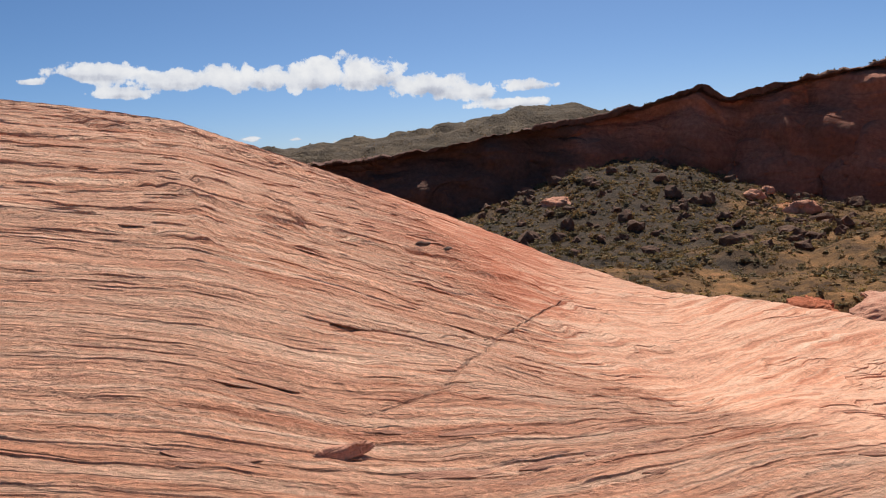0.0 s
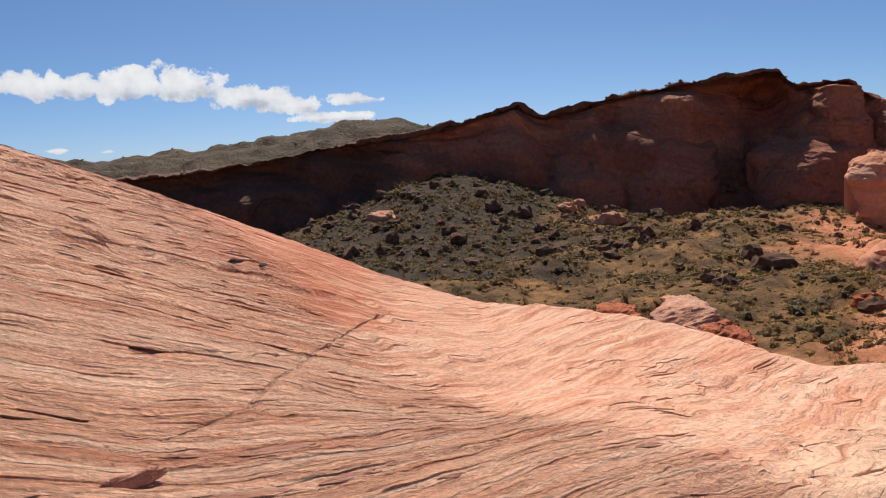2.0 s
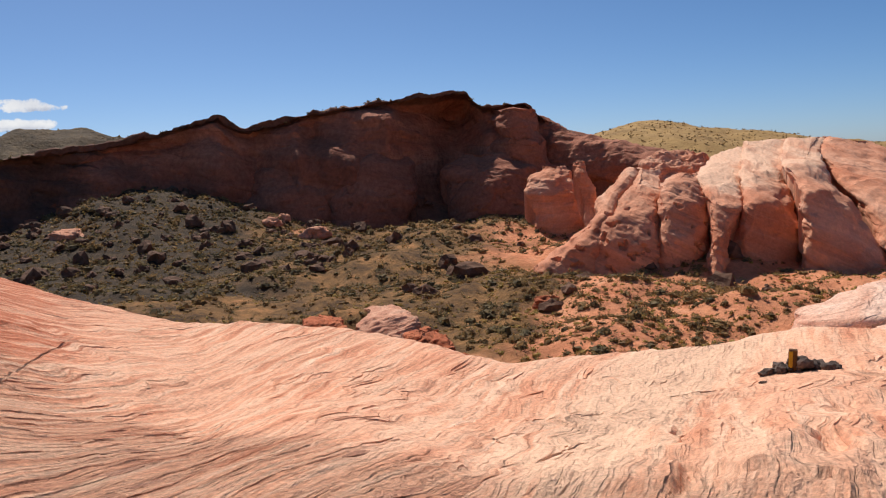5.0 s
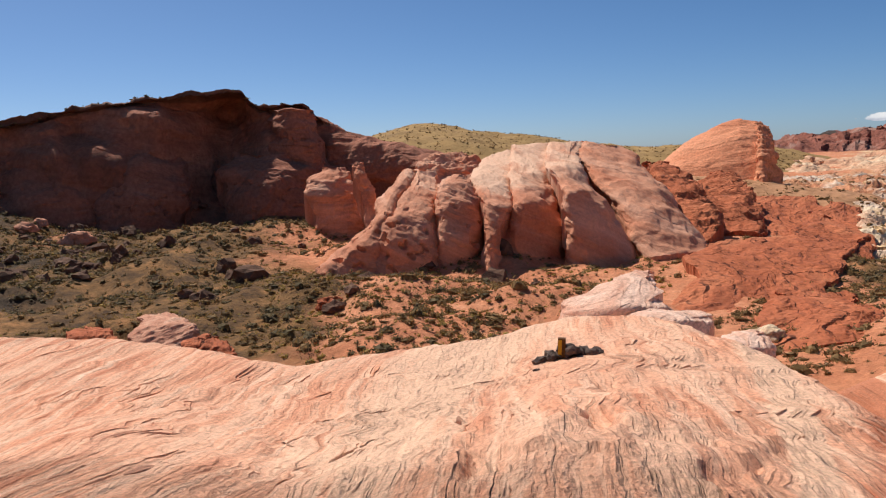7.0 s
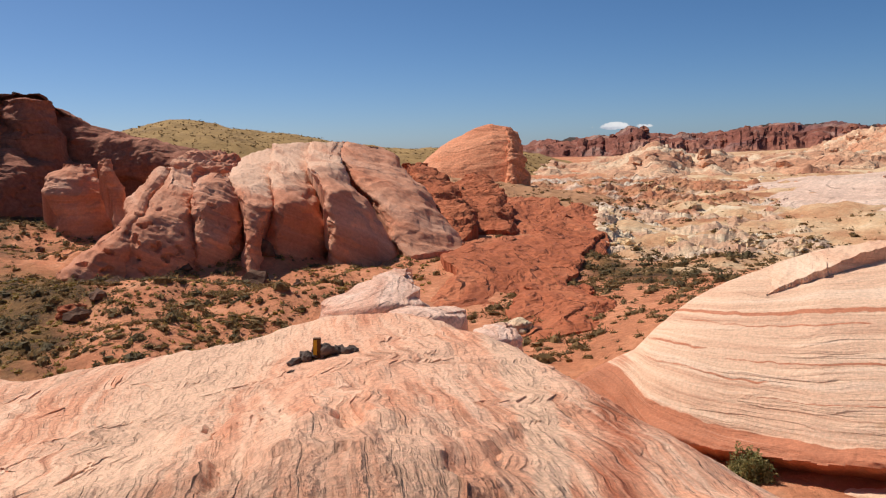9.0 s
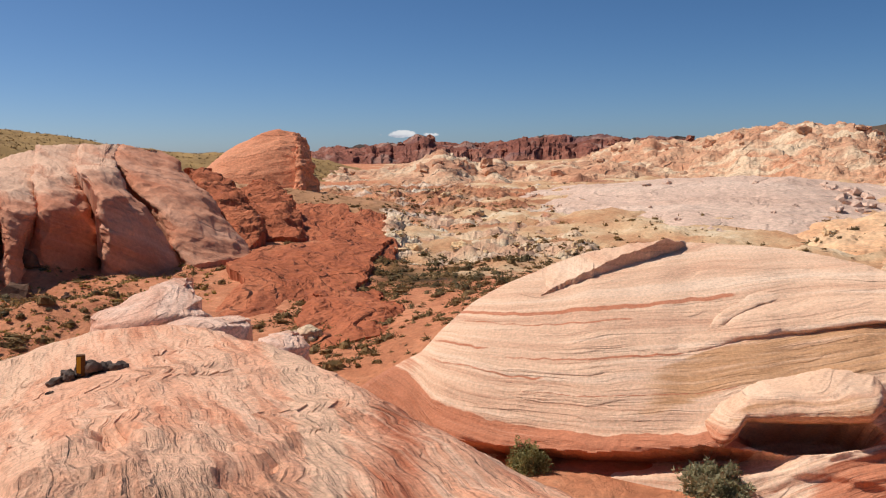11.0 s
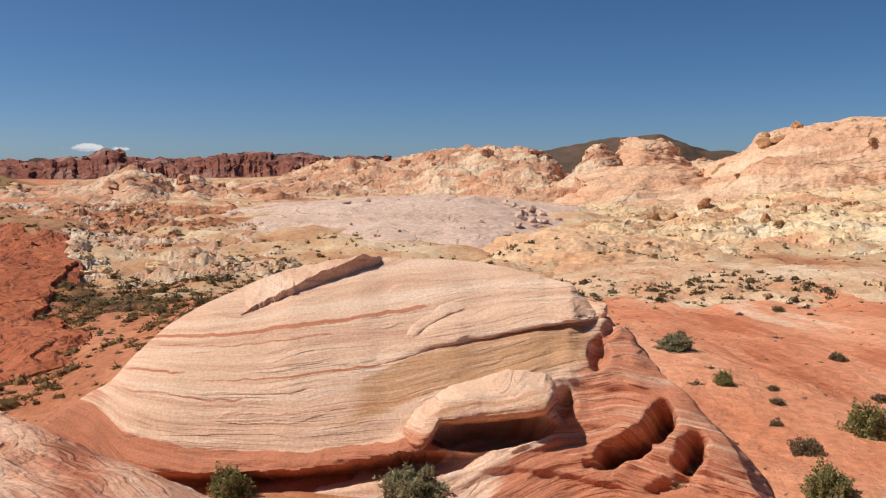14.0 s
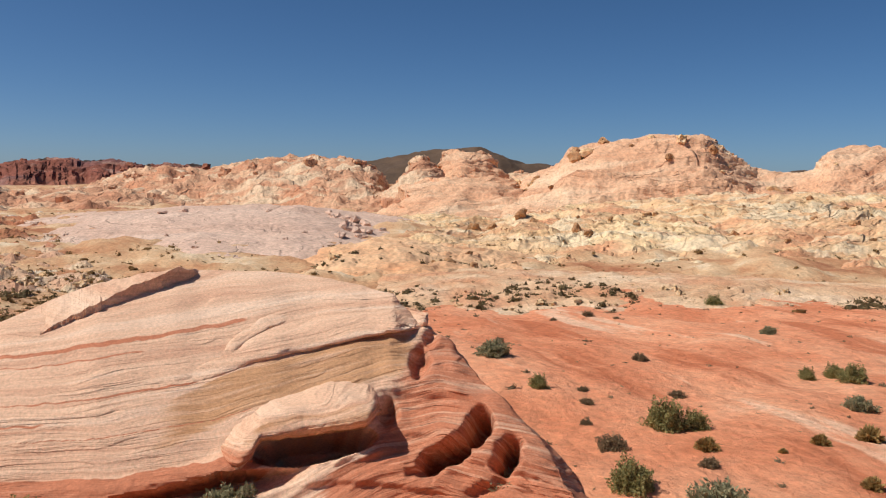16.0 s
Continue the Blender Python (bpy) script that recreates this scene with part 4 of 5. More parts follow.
for left, right, reach, stone in ((((103.0, -1.4), (104.1, 0.1), (105.0, 1.3), (105.5, 1.7)), ((108.0, -1.4), (107.4, 0.1), (106.7, 1.1), (106.1, 1.7)), (214, 220, 228, 236), M_CRAG),
                                  (((106.4, -1.4), (106.8, 0.7), (107.2, 1.9), (108.3, 2.1)), ((112.4, -1.3), (111.6, 0.5), (110.8, 1.5), (109.8, 2.1)), (222, 230, 238, 246), M_PEACH),
                                  (((101.8, -3.7), (103.3, -1.8), (104.3, -0.6), (105.8, 0.3)), ((115.7, -3.1), (114.1, -1.3), (112.7, -0.3), (110.2, 0.4)), (176, 190, 202, 214), M_PEACH)):
    lobe("rounded_dome", cream_hill, stone, left, right, reach, 14.0, 2.0, 1.2, 9.0, 0.7, 2.0, (0.2, 0.0), seed=reach[0], blocky=0.6)
ridge("pale_summit", M_PEACH, [(110, -2.0), (113.5, 0.4), (115.2, 1.3), (115.8, 2.0), (117.7, 2.8), (121, 3.1), (124.6, 3.25), (126.4, 1.9), (127.8, 0.9), (130, 0.9), (131.2, 1.2), (132.1, 2.3), (134, 2.4), (136, 2.1), (142, 2.6), (150, 0)], [(110, 170), (150, 180)], [(110, 240), (122, 225), (150, 240)], 420, -8,
      "pale sandstone summit with cracked ledges", "hill", steep=0.75, na=440, nr=120, rough=1.3, size=16.0, ledges=1.1, bed=2.6, blocky=0.6, tilt=(0.18, 0.1))
ridge("dark_far_hill", M_DARKHILL, [(98, 0.2), (101.5, 1.1), (102.9, 1.35), (104.7, 1.85), (106.9, 2.3), (109.4, 2.5), (111.0, 1.95), (112.5, 1.25), (120, 0.8), (132, 0.9), (145, 0.5)], 1300, 1700, 2600, -20,
      "dark brown hill on the horizon", "hill", steep=1.2, na=200, nr=60, rough=8.0, size=120.0, ledges=0.0, bed=20.0)

# ---- the striped dome ----
DOME_TOP = [(68.5, -17.2), (70.0, -15.9), (71.5, -15.0), (74.1, -13.6), (75.6, -11.9), (77.9, -10.1), (80.2, -8.8), (83.3, -7.5), (85.7, -6.7), (90.4, -6.0), (95.8, -6.1), (100.4, -6.6), (102.3, -7.0), (104.6, -7.7),
            (106.4, -9.7), (108.6, -11.1), (110.4, -12.8), (112.9, -15.0), (115.0, -17.1), (116.8, -19.5), (118.2, -21.5)]
az = np.linspace(68.5, 118.2, 460)
qq = np.concatenate([np.linspace(0, 1, 260)[:-1], np.linspace(1, 2, 24)])
A, Q = np.meshgrid(az, qq)
fr, rear = np.clip(Q, 0, 1), np.clip(Q - 1, 0, 1)
AW = A + 1.6 * fbm(fr * 3.2, A / 7, 2.0, 3) * step(96, 102, A) * step(0.0, 0.15, fr) * step(1.0, 0.8, fr) * step(118, 112, A)
foot = curve(A, [(68.5, 19.0), (76, 16.6), (85, 15.4), (95, 15.0), (105, 14.6), (112, 14.0), (118.2, 13.8)])
crest = curve(AW, [(68.5, 20.2), (76, 21.2), (84, 22.6), (92, 23.2), (98, 22.7), (103, 21.6), (108, 19.8), (112, 17.6), (118.2, 14.8)])
soft_top = curve(AW, [(68.5, -17.2), (74, -13.6), (80, -8.9), (86, -6.6), (92, -6.0), (97, -6.4), (102, -8.0), (106, -10.4), (110, -13.2), (114, -16.7), (118.2, -21.5)])
full_top = curve(AW, DOME_TOP)
zc = EYE + crest * np.tan(np.radians(full_top + (soft_top - full_top) * step(1.0, 0.45, fr) * step(93, 100, A)))
zf = -5.6
bow = 0.55 * (1 - np.cos(fr * np.pi / 2)) + 0.45 * fr
R_ = foot + (crest - foot) * bow + 6.0 * rear
Z_ = zf + (zc - zf) * (0.6 * np.sin(fr * np.pi / 2) + 0.4 * fr) - (zc - zf + 1.0) * rear ** 1.6
EL = np.degrees(np.arctan2(Z_ - EYE, R_))
X, Y = R_ * np.sin(np.radians(A)), R_ * np.cos(np.radians(A))
low = curve(A, [(68.5, -12.5), (73, -14.8), (75, -16.7), (80, -18.1), (86, -18.7), (93, -18.2), (98, -16.8), (104, -14.6), (108, -14.0), (118.2, -15.0)])
high = curve(A, [(68.5, -9.5), (77, -10.8), (82, -11.0), (90, -10.1), (98, -8.8), (104, -8.0), (118.2, -8.0)])
LV = (EL - low) / (high - low)
front = step(1.02, 0.98, Q)
S = 2.6 * LV + 0.10 * fbm(X / 2.5, Y / 2.5, Z_, 3)
# undercut along the foot of the striped beds
lip = curve(A, [(68.5, -14), (71, -16.4), (76.2, -19.4), (80, -19.8), (85.6, -20.0), (89.7, -19.7), (93.6, -19.1), (96, -19.0), (98, -18.9), (103.4, -18.4), (106, -19), (118.2, -21)])
lip = lip + 0.12 * fbm(A / 1.3, 0.0, 0.0, 3)
w = EL - lip
under = step(-1.5, -0.15, w) * step(0.12, -0.16, w) * step(74.5, 77, A) * step(100, 94, A)
push = -0.75 * under + 0.25 * step(-0.1, 0.16, w) * step(1.6, 0.2, w) * step(74, 77, A) * step(98, 93, A)
# the overhanging knob and the hollow beneath it
hollow = step(1.12, 0.72, np.sqrt(((A - 99.4) / 4.2) ** 2 + ((EL + 17.4 - 0.10 * (A - 99.4)) / 1.15) ** 2) + 0.05 * fbm(A / 1.5, EL, 3.0, 2))
push = push - 1.7 * hollow
# hollows in the broken end
cave = np.zeros_like(A)
for a, e, ha, he, deep in ((108.3, -18.1, 2.0, 0.75, 1.7), (110.7, -16.2, 0.9, 1.2, 1.5), (112.8, -17.7, 1.0, 0.75, 1.4), (106.6, -12.1, 0.6, 1.1, 0.5), (104.5, -15.2, 0.6, 1.1, 0.6), (107.2, -10.8, 0.5, 0.5, 0.3), (111.4, -20.0, 1.6, 0.4, 0.3)):
    rise = EL - e - 0.4 * (A - a)
    tall = np.where(rise < 0, 1.3 * he, he)
    cave = np.maximum(cave, deep * step(1.25, 0.4, np.sqrt(((A - a) / ha) ** 2 + (rise / tall) ** 2) + 0.45 * fbm(A / 1.6, EL / 1.3, e, 2)))
for turn in range(3):
    cave = (cave + np.roll(cave, 1, 0) + np.roll(cave, -1, 0) + np.roll(cave, 1, 1) + np.roll(cave, -1, 1)) / 5
push = push - cave
# ledges across the right half: the bed above juts, the bed below lies back
for table, deep, half, reach in (([(104, -14.0), (107, -14.2), (110, -14.4), (112, -15.5)], 0.16, 0.2, 2.5), ([(103, -16.2), (106, -16.6), (109, -17.0)], 0.12, 0.2, 2.0), ([(97, -20.2), (101, -19.8), (105, -20.0), (109, -20.6)], 0.12, 0.2, 2.0)):
    line = curve(A, table) + 0.12 * fbm(A / 2.5, deep * 40, 0.0, 3, 0.4)
    inside = step(table[0][0], table[0][0] + 0.35 * (table[-1][0] - table[0][0]), A) * step(table[-1][0], table[-1][0] - 1.0, A)
    push = push - deep * inside * step(half, -half, EL - line) * step(-reach, -0.4, EL - line)
rugged = step(103.0, 106.0, A)
push = push + (0.06 + 0.26 * rugged) * fbm(X / 2.6, Y / 2.2, Z_ / 1.6, 4, 0.42)
lay = fbm(S * 2.4, A * 0.12, 1.0, 4, 0.6)
push = push + (0.011 + 0.025 * rugged + 0.025 * step(93, 98, A) + 0.05 * step(-0.2, 0.1, w) * step(1.7, 1.0, w)) * (terrace(lay, 4) + 0.5 * lay)
P = np.stack([X, Y, Z_], -1)
N = grid_normals(P)
toward = np.stack([-np.sin(np.radians(A)), -np.cos(np.radians(A)), 0.25 + 0 * A], -1)
P = P + (N * 0.5 + toward * 0.5) * (push * step(0.0, 0.03, Q))[..., None]
jag = 0.03 * fbm(A / 1.5, EL / 2, 0.0, 3)
rust = 0.95 * step(0.03, -0.03, LV + jag) * step(-0.4, 0.1, w) * step(99, 94, A)
for level, half, a0, a1 in ((1.0, 0.022, 74, 96), (0.90, 0.010, 76, 90), (0.66, 0.020, 74, 80), (0.60, 0.010, 79, 93), (0.44, 0.014, 74, 84), (0.30, 0.008, 80, 97), (1.32, 0.10, 99.8, 102.5)):
    rust = rust + 0.75 * bell(LV + jag * 0.6, level, half) * step(a0, a0 + 1.5, A) * step(a1, a1 - 2, A)
rust = rust + 0.6 * step(102.5, 106, A - 0.5 * (EL + 14)) + 0.40 * step(0.1, -0.5, w) + 0.5 * step(76.5, 73, A) * step(0.9, 0.2, LV)
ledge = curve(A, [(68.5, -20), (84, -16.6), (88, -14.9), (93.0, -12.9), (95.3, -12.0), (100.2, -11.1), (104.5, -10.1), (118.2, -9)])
# Brown band below the ledge, the shade of its slope put into the colour
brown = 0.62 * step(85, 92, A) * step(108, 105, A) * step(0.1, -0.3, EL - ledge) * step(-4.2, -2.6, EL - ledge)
dome = new("striped_dome_rock")
tagged(dome, "cream sandstone dome with red stripes and an undercut base", "rock")
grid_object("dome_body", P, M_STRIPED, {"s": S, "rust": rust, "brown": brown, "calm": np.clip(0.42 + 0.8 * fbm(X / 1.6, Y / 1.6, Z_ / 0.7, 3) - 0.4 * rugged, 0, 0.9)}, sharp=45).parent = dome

dome_el, dome_r = EL[:260], R_[:260]


def on_dome(a, e):
    """Distance of the dome's face at an azimuth and an elevation."""
    out = np.zeros_like(a)
    for j in range(a.shape[0]):
        for i in range(a.shape[1]):
            c = int(round((a[j, i] - 68.5) / (118.2 - 68.5) * 459))
            out[j, i] = np.interp(e[j, i], dome_el[:, c], dome_r[:, c])
    return out


# two plates that lie on the top, broken along their lower edges
for a0, a1, base, thick, seed in ((82.4, 86.0, [(0, -9.75), (1, -8.35)], [(0, 0.02), (0.6, 0.16), (1, 0.22)], 1.0), (84.9, 91.7, [(0, -8.65), (0.5, -7.55), (1, -6.3)], [(0, 0.10), (0.4, 0.30), (0.85, 0.36), (1, 0.12)], 2.0)):
    V, U = np.meshgrid(np.linspace(0, 1, 90), np.linspace(0, 1, 26))
    PA = a0 + (a1 - a0) * V
    e0 = curve(V, base) + 0.10 * fbm(V * 7, 0.0, seed, 3) + 0.04 * terrace(fbm(V * 5, 4.0, seed, 2), 3)
    e1 = np.maximum(curve(PA, DOME_TOP) - 0.12, e0 + 0.3)
    PE = e0 + (e1 - e0) * np.clip(U * 26 / 25 - 1 / 25, 0, 1)
    PR = on_dome(PA, PE)
    lift = curve(V, thick) * (1 - 0.75 * U ** 1.5) * step(0, 0.14, V) * step(1, 0.97, V)
    lift[0] = -0.15
    PZ = EYE + PR * np.tan(np.radians(PE)) + 0.05 * fbm(PA, PE, seed, 3) * (U > 0) + lift
    P = np.stack([PR * np.sin(np.radians(PA)), PR * np.cos(np.radians(PA)), PZ], -1)
    # The riser's shadowed reddish brown is put into the colour through the rust mask
    grid_object("plate", P, M_STRIPED, {"s": PZ * 0.9 + 0.03 * PA, "rust": 0.35 * (U < 0.02), "brown": 0 * U, "calm": 0.3 + 0 * U}, sharp=35).parent = dome

def nose(name, a0, a1, lower, upper, out, ends=(0.24, 0.07), edge=5.0, rough=0.05, rust=0.0, brown=0.5, nv=170, nu=80, seed=0.0):
    """A body that swells out of the dome's face between two lines and overhangs along the lower one."""
    V, U = np.meshgrid(np.linspace(0, 1, nv), np.sin(np.linspace(-1, 1, nu) * np.pi / 2))
    KA = a0 + (a1 - a0) * V + 0.15 * fbm(V * 6, U * 2, 3.0 + seed, 3)
    low_e = curve(V, lower) + 0.10 * fbm(V * (a1 - a0) / 1.6, 0.0, seed, 3)
    up_e = np.maximum(curve(V, upper), low_e + 0.05)
    KE = low_e + (up_e - low_e) * (U + 1) / 2
    belly = np.minimum(np.where(U < 0, (1 - np.abs(U) ** edge) ** (1 / edge), 1.0), 1 - step(-0.1, 1.0, U))
    belly = belly * np.clip(1 - np.clip(1 - V / ends[0], 0, 1) ** 2, 0, 1) ** 0.6 * np.clip(1 - np.clip((V - 1 + ends[1]) / ends[1], 0, 1) ** 3, 0, 1) ** 0.5
    KR = on_dome(KA, KE) + 0.25 - (out[0] + (out[1] - out[0]) * V + 0.25) * belly
    P = np.stack([KR * np.sin(np.radians(KA)), KR * np.cos(np.radians(KA)), EYE + KR * np.tan(np.radians(KE))], -1)
    N = grid_normals(P)
    if (N * P).sum() > 0:
        N = -N
    S = P[..., 2] * 1.1 - 0.054 * (KA - 98) + 0.08 * fbm(KA / 4, KE / 2, 0.0, 2)
    P = P + N * (rough * fbm(P[..., 0] / 0.9, P[..., 1] / 0.9, P[..., 2] / 0.5 + seed, 4) + 0.045 * terrace(fbm(S * 4, KA * 0.1, 0.3, 3), 4))[..., None]
    # The overhanging lower half takes the same shaded brown
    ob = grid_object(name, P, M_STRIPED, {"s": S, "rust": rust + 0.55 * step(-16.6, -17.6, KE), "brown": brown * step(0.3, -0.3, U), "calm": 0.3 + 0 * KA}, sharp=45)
    ob.parent = dome


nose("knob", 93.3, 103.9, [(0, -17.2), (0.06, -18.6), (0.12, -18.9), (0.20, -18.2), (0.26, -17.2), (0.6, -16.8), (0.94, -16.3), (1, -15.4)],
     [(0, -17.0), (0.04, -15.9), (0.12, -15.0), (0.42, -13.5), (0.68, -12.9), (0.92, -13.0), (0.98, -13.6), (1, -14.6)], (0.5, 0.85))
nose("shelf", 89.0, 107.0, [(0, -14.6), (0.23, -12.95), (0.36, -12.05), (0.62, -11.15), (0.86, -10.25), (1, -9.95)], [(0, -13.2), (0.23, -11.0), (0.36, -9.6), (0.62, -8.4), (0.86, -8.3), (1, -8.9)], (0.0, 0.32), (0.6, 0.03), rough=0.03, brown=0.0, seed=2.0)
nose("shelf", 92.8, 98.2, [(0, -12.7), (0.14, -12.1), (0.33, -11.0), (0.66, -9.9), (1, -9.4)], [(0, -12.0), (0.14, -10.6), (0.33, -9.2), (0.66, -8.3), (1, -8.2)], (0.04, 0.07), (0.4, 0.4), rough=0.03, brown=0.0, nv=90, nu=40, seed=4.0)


# ---- plants ----
def leaf_material(name, a, b):
    n = Nodes(name, 0.8, 0.2)
    g = n.t.nodes.new("ShaderNodeNewGeometry")
    tint = n.ramp(g.outputs["Random Per Island"], [(0.0, a), (1.0, b)])
    n.done(tint)
    thin = n.t.nodes.new("ShaderNodeBsdfTranslucent")
    n.put(thin.inputs[0], tint)
    both = n.t.nodes.new("ShaderNodeMixShader")
    both.inputs[0].default_value = 0.4
    n.put(both.inputs[1], n.b.outputs[0])
    n.put(both.inputs[2], thin.outputs[0])
    n.put(n.t.nodes["Material Output"].inputs[0], both.outputs[0])
    return n.mat


M_GREEN = leaf_material("green_leaves", lin(126, 120, 74), lin(180, 170, 114))
M_GREY = leaf_material("grey_leaves", lin(130, 128, 96), lin(186, 176, 138))
M_DRY = leaf_material("dry_straw", lin(150, 122, 74), lin(206, 176, 116))
M_DULL = leaf_material("dull_twigs", lin(116, 100, 78), lin(166, 142, 108))
M_STEM = plain_material("woody_stem", lin(84, 62, 46), lin(120, 92, 68), 20.0)
M_SCRUB = leaf_material("mixed_scrub", lin(108, 86, 54), lin(168, 134, 88))
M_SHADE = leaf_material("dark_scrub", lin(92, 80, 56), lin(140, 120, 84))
M_STRAW = leaf_material("straw_tufts", lin(140, 116, 60), lin(188, 156, 84))


def leaves(rnd, n, wide, tall, leaf, spiky=0.0):
    """n small leaves through a rounded, uneven crown of width 2 * wide: vertices and triangles."""
    d = rnd.normal(size=(n, 3))
    d /= np.linalg.norm(d, axis=1, keepdims=True)
    d[:, 2] = np.abs(d[:, 2])
    lump = 0.75 + 0.5 * fbm(d[:, 0] * 2 + rnd.uniform(50), d[:, 1] * 2, d[:, 2] * 2, 2)
    p = d * (rnd.uniform(0.15, 1, n) ** 0.45 * lump)[:, None] * (wide, wide, tall)
    axis = rnd.normal(size=(n, 3)) * (1 - spiky) + d * spiky * 2
    axis /= np.linalg.norm(axis, axis=1, keepdims=True)
    side = np.cross(axis, rnd.normal(size=(n, 3)))
    side /= np.linalg.norm(side, axis=1, keepdims=True)
    size = leaf * rnd.uniform(0.6, 1.4, (n, 1))
    v = np.stack([p - side * size * 0.35, p + side * size * 0.35, p + axis * size], 1)
    v[:, :, 2] = np.maximum(v[:, :, 2], 0.0)
    return v.reshape(-1, 3)


def triangles(name, verts, material):
    me = bpy.data.meshes.new(name)
    n = len(verts)
    me.vertices.add(n)
    me.vertices.foreach_set("co", np.asarray(verts, np.float32).reshape(-1))
    me.loops.add(n)
    me.loops.foreach_set("vertex_index", np.arange(n, dtype=np.int32))
    me.polygons.add(n // 3)
    me.polygons.foreach_set("loop_start", np.arange(0, n, 3, dtype=np.int32))
    me.update(calc_edges=True)
    me.materials.append(material)
    return new(name, me)


def bush(name, seed, wide, tall, count, leaf, material, label, group, spiky=0.0):
    rnd = np.random.RandomState(seed)
    base = new(name)
    tagged(base, label, "bush", group)
    foliage = triangles("foliage", leaves(rnd, count, wide, tall, leaf, spiky), material)
    foliage.parent = base
    bm = bmesh.new()
    for i in range(14):
        a, t = rnd.uniform(0, 6.28), rnd.uniform(0.2, 1.1)
        tip = Vector((math.cos(a) * math.sin(t) * wide, math.sin(a) * math.sin(t) * wide, math.cos(t) * tall)) * rnd.uniform(0.6, 0.95)
        turn = tip.to_track_quat("Z", "Y").to_matrix().to_4x4()
        bmesh.ops.create_cone(bm, segments=5, radius1=0.018 * wide / 0.5, radius2=0.004, depth=tip.length, cap_ends=True,
                              matrix=turn @ Matrix.Translation((0, 0, tip.length / 2 - 0.03)))
    me = bpy.data.meshes.new("stems")
    bm.to_mesh(me)
    bm.free()
    me.materials.append(M_STEM)
    stems = new("stems", me)
    stems.parent = base
    return base


def on_ground(az, el):
    """Where a line of sight from the standing place meets the ground."""
    r = np.arange(8, 160, 0.1)
    x, y = r * math.sin(radians(az)), r * math.cos(radians(az))
    z = ground_height(x, y)
    under = np.nonzero(EYE + r * math.tan(radians(el)) < z)[0]
    i = under[0] if len(under) else len(r) - 1
    return float(x[i]), float(y[i]), float(z[i])


BUSHES = {
    "green": bush("green_bush", 1, 0.52, 0.62, 5200, 0.05, M_GREEN, "dense green desert bush on orange sand", "bushes on the sand"),
    "grey": bush("grey_bush", 2, 0.55, 0.48, 4400, 0.055, M_GREY, "low grey-green desert shrub on orange sand", "bushes on the sand", 0.4),
    "dry": bush("dry_grass_tuft", 3, 0.42, 0.38, 1500, 0.15, M_DRY, "pale dry grass tuft on orange sand", "bushes on the sand", 0.9),
    "dull": bush("dull_bush", 4, 0.5, 0.4, 3600, 0.05, M_DULL, "brownish half-dry desert shrub on orange sand", "bushes on the sand", 0.2),
}
spots = [("green", 121.0, -19.6, 0.95), ("green", 123.0, -15.8, 0.95), ("green", 124.9, -15.6, 0.62), ("grey", 126.9, -20.6, 1.25), ("dull", 119.6, -17.3, 0.75), ("dull", 117.8, -15.9, 0.4),
         ("dull", 117.8, -14.6, 0.5), ("dull", 117.5, -13.8, 0.4), ("dull", 123.6, -13.8, 0.6), ("green", 114.5, -13.7, 0.5), ("grey", 111.3, -11.7, 0.8), ("dull", 111.6, -10.8, 0.55),
         ("dull", 125.9, -17.8, 0.6), ("dry", 125.7, -16.8, 0.55), ("dry", 130.3, -16.5, 0.35), ("dry", 132.4, -15.7, 0.7), ("dry", 135.1, -15.1, 0.95), ("dry", 135.4, -17.8, 0.7),
         ("green", 131.4, -11.9, 0.5), ("green", 132.9, -11.7, 0.6), ("green", 134.0, -11.8, 0.85), ("grey", 134.4, -13.4, 0.6), ("grey", 114.1, -21.3, 1.1), ("dull", 121.1, -11.6, 0.7)]
more = [("dull", 117.5, -8.9, 0.7), ("green", 125.6, -7.8, 0.9), ("green", 81.8, -21.0, 0.80), ("grey", 94.3, -21.7, 0.85), ("dull", 115.2, -9.3, 0.5), ("dull", 119.4, -9.0, 0.4), ("grey", 129.0, -9.4, 0.5),
        ("dry", 84.5, -23.2, 0.4), ("dry", 92.0, -23.0, 0.4), ("green", 138.5, -13.0, 0.9), ("dull", 139.5, -16.0, 0.8)]
used = set()
rnd = random.Random(5)
for kind, a, e, k in spots + more:
    x, y, z = on_ground(a, e)
    k *= 1.15
    m = pose(x, y, z - 0.02, 0, 0, rnd.uniform(0, 360)) @ Matrix.Diagonal((k, k, k * rnd.uniform(0.9, 1.15), 1))
    if kind in used:
        copy_thing(BUSHES[kind], m)
    else:
        BUSHES[kind].matrix_basis = m
        used.add(kind)


def core(rnd, wide, tall):
    """The dense inside of a shrub: a lumpy dome of few triangles."""
    n, m = 6, 2
    ring = [[0, 0, tall * rnd.uniform(0.8, 1.1)]]
    pts = [np.array(ring)]
    for j in range(1, m + 1):
        t = j / m * math.pi / 2
        a = np.arange(n) / n * 6.283 + rnd.uniform(-0.25, 0.25)
        k = rnd.uniform(0.65, 1.3, n)
        pts.append(np.stack([np.cos(a) * math.sin(t) * wide * k, np.sin(a) * math.sin(t) * wide * k, math.cos(t) * tall * k], -1))
    out = []
    for i in range(n):
        out += [pts[0][0], pts[1][i], pts[1][(i + 1) % n]]
        for j in range(1, m):
            p, q, u, w = pts[j][i], pts[j][(i + 1) % n], pts[j + 1][i], pts[j + 1][(i + 1) % n]
            out += [p, u, w, p, w, q]
    return np.array(out)


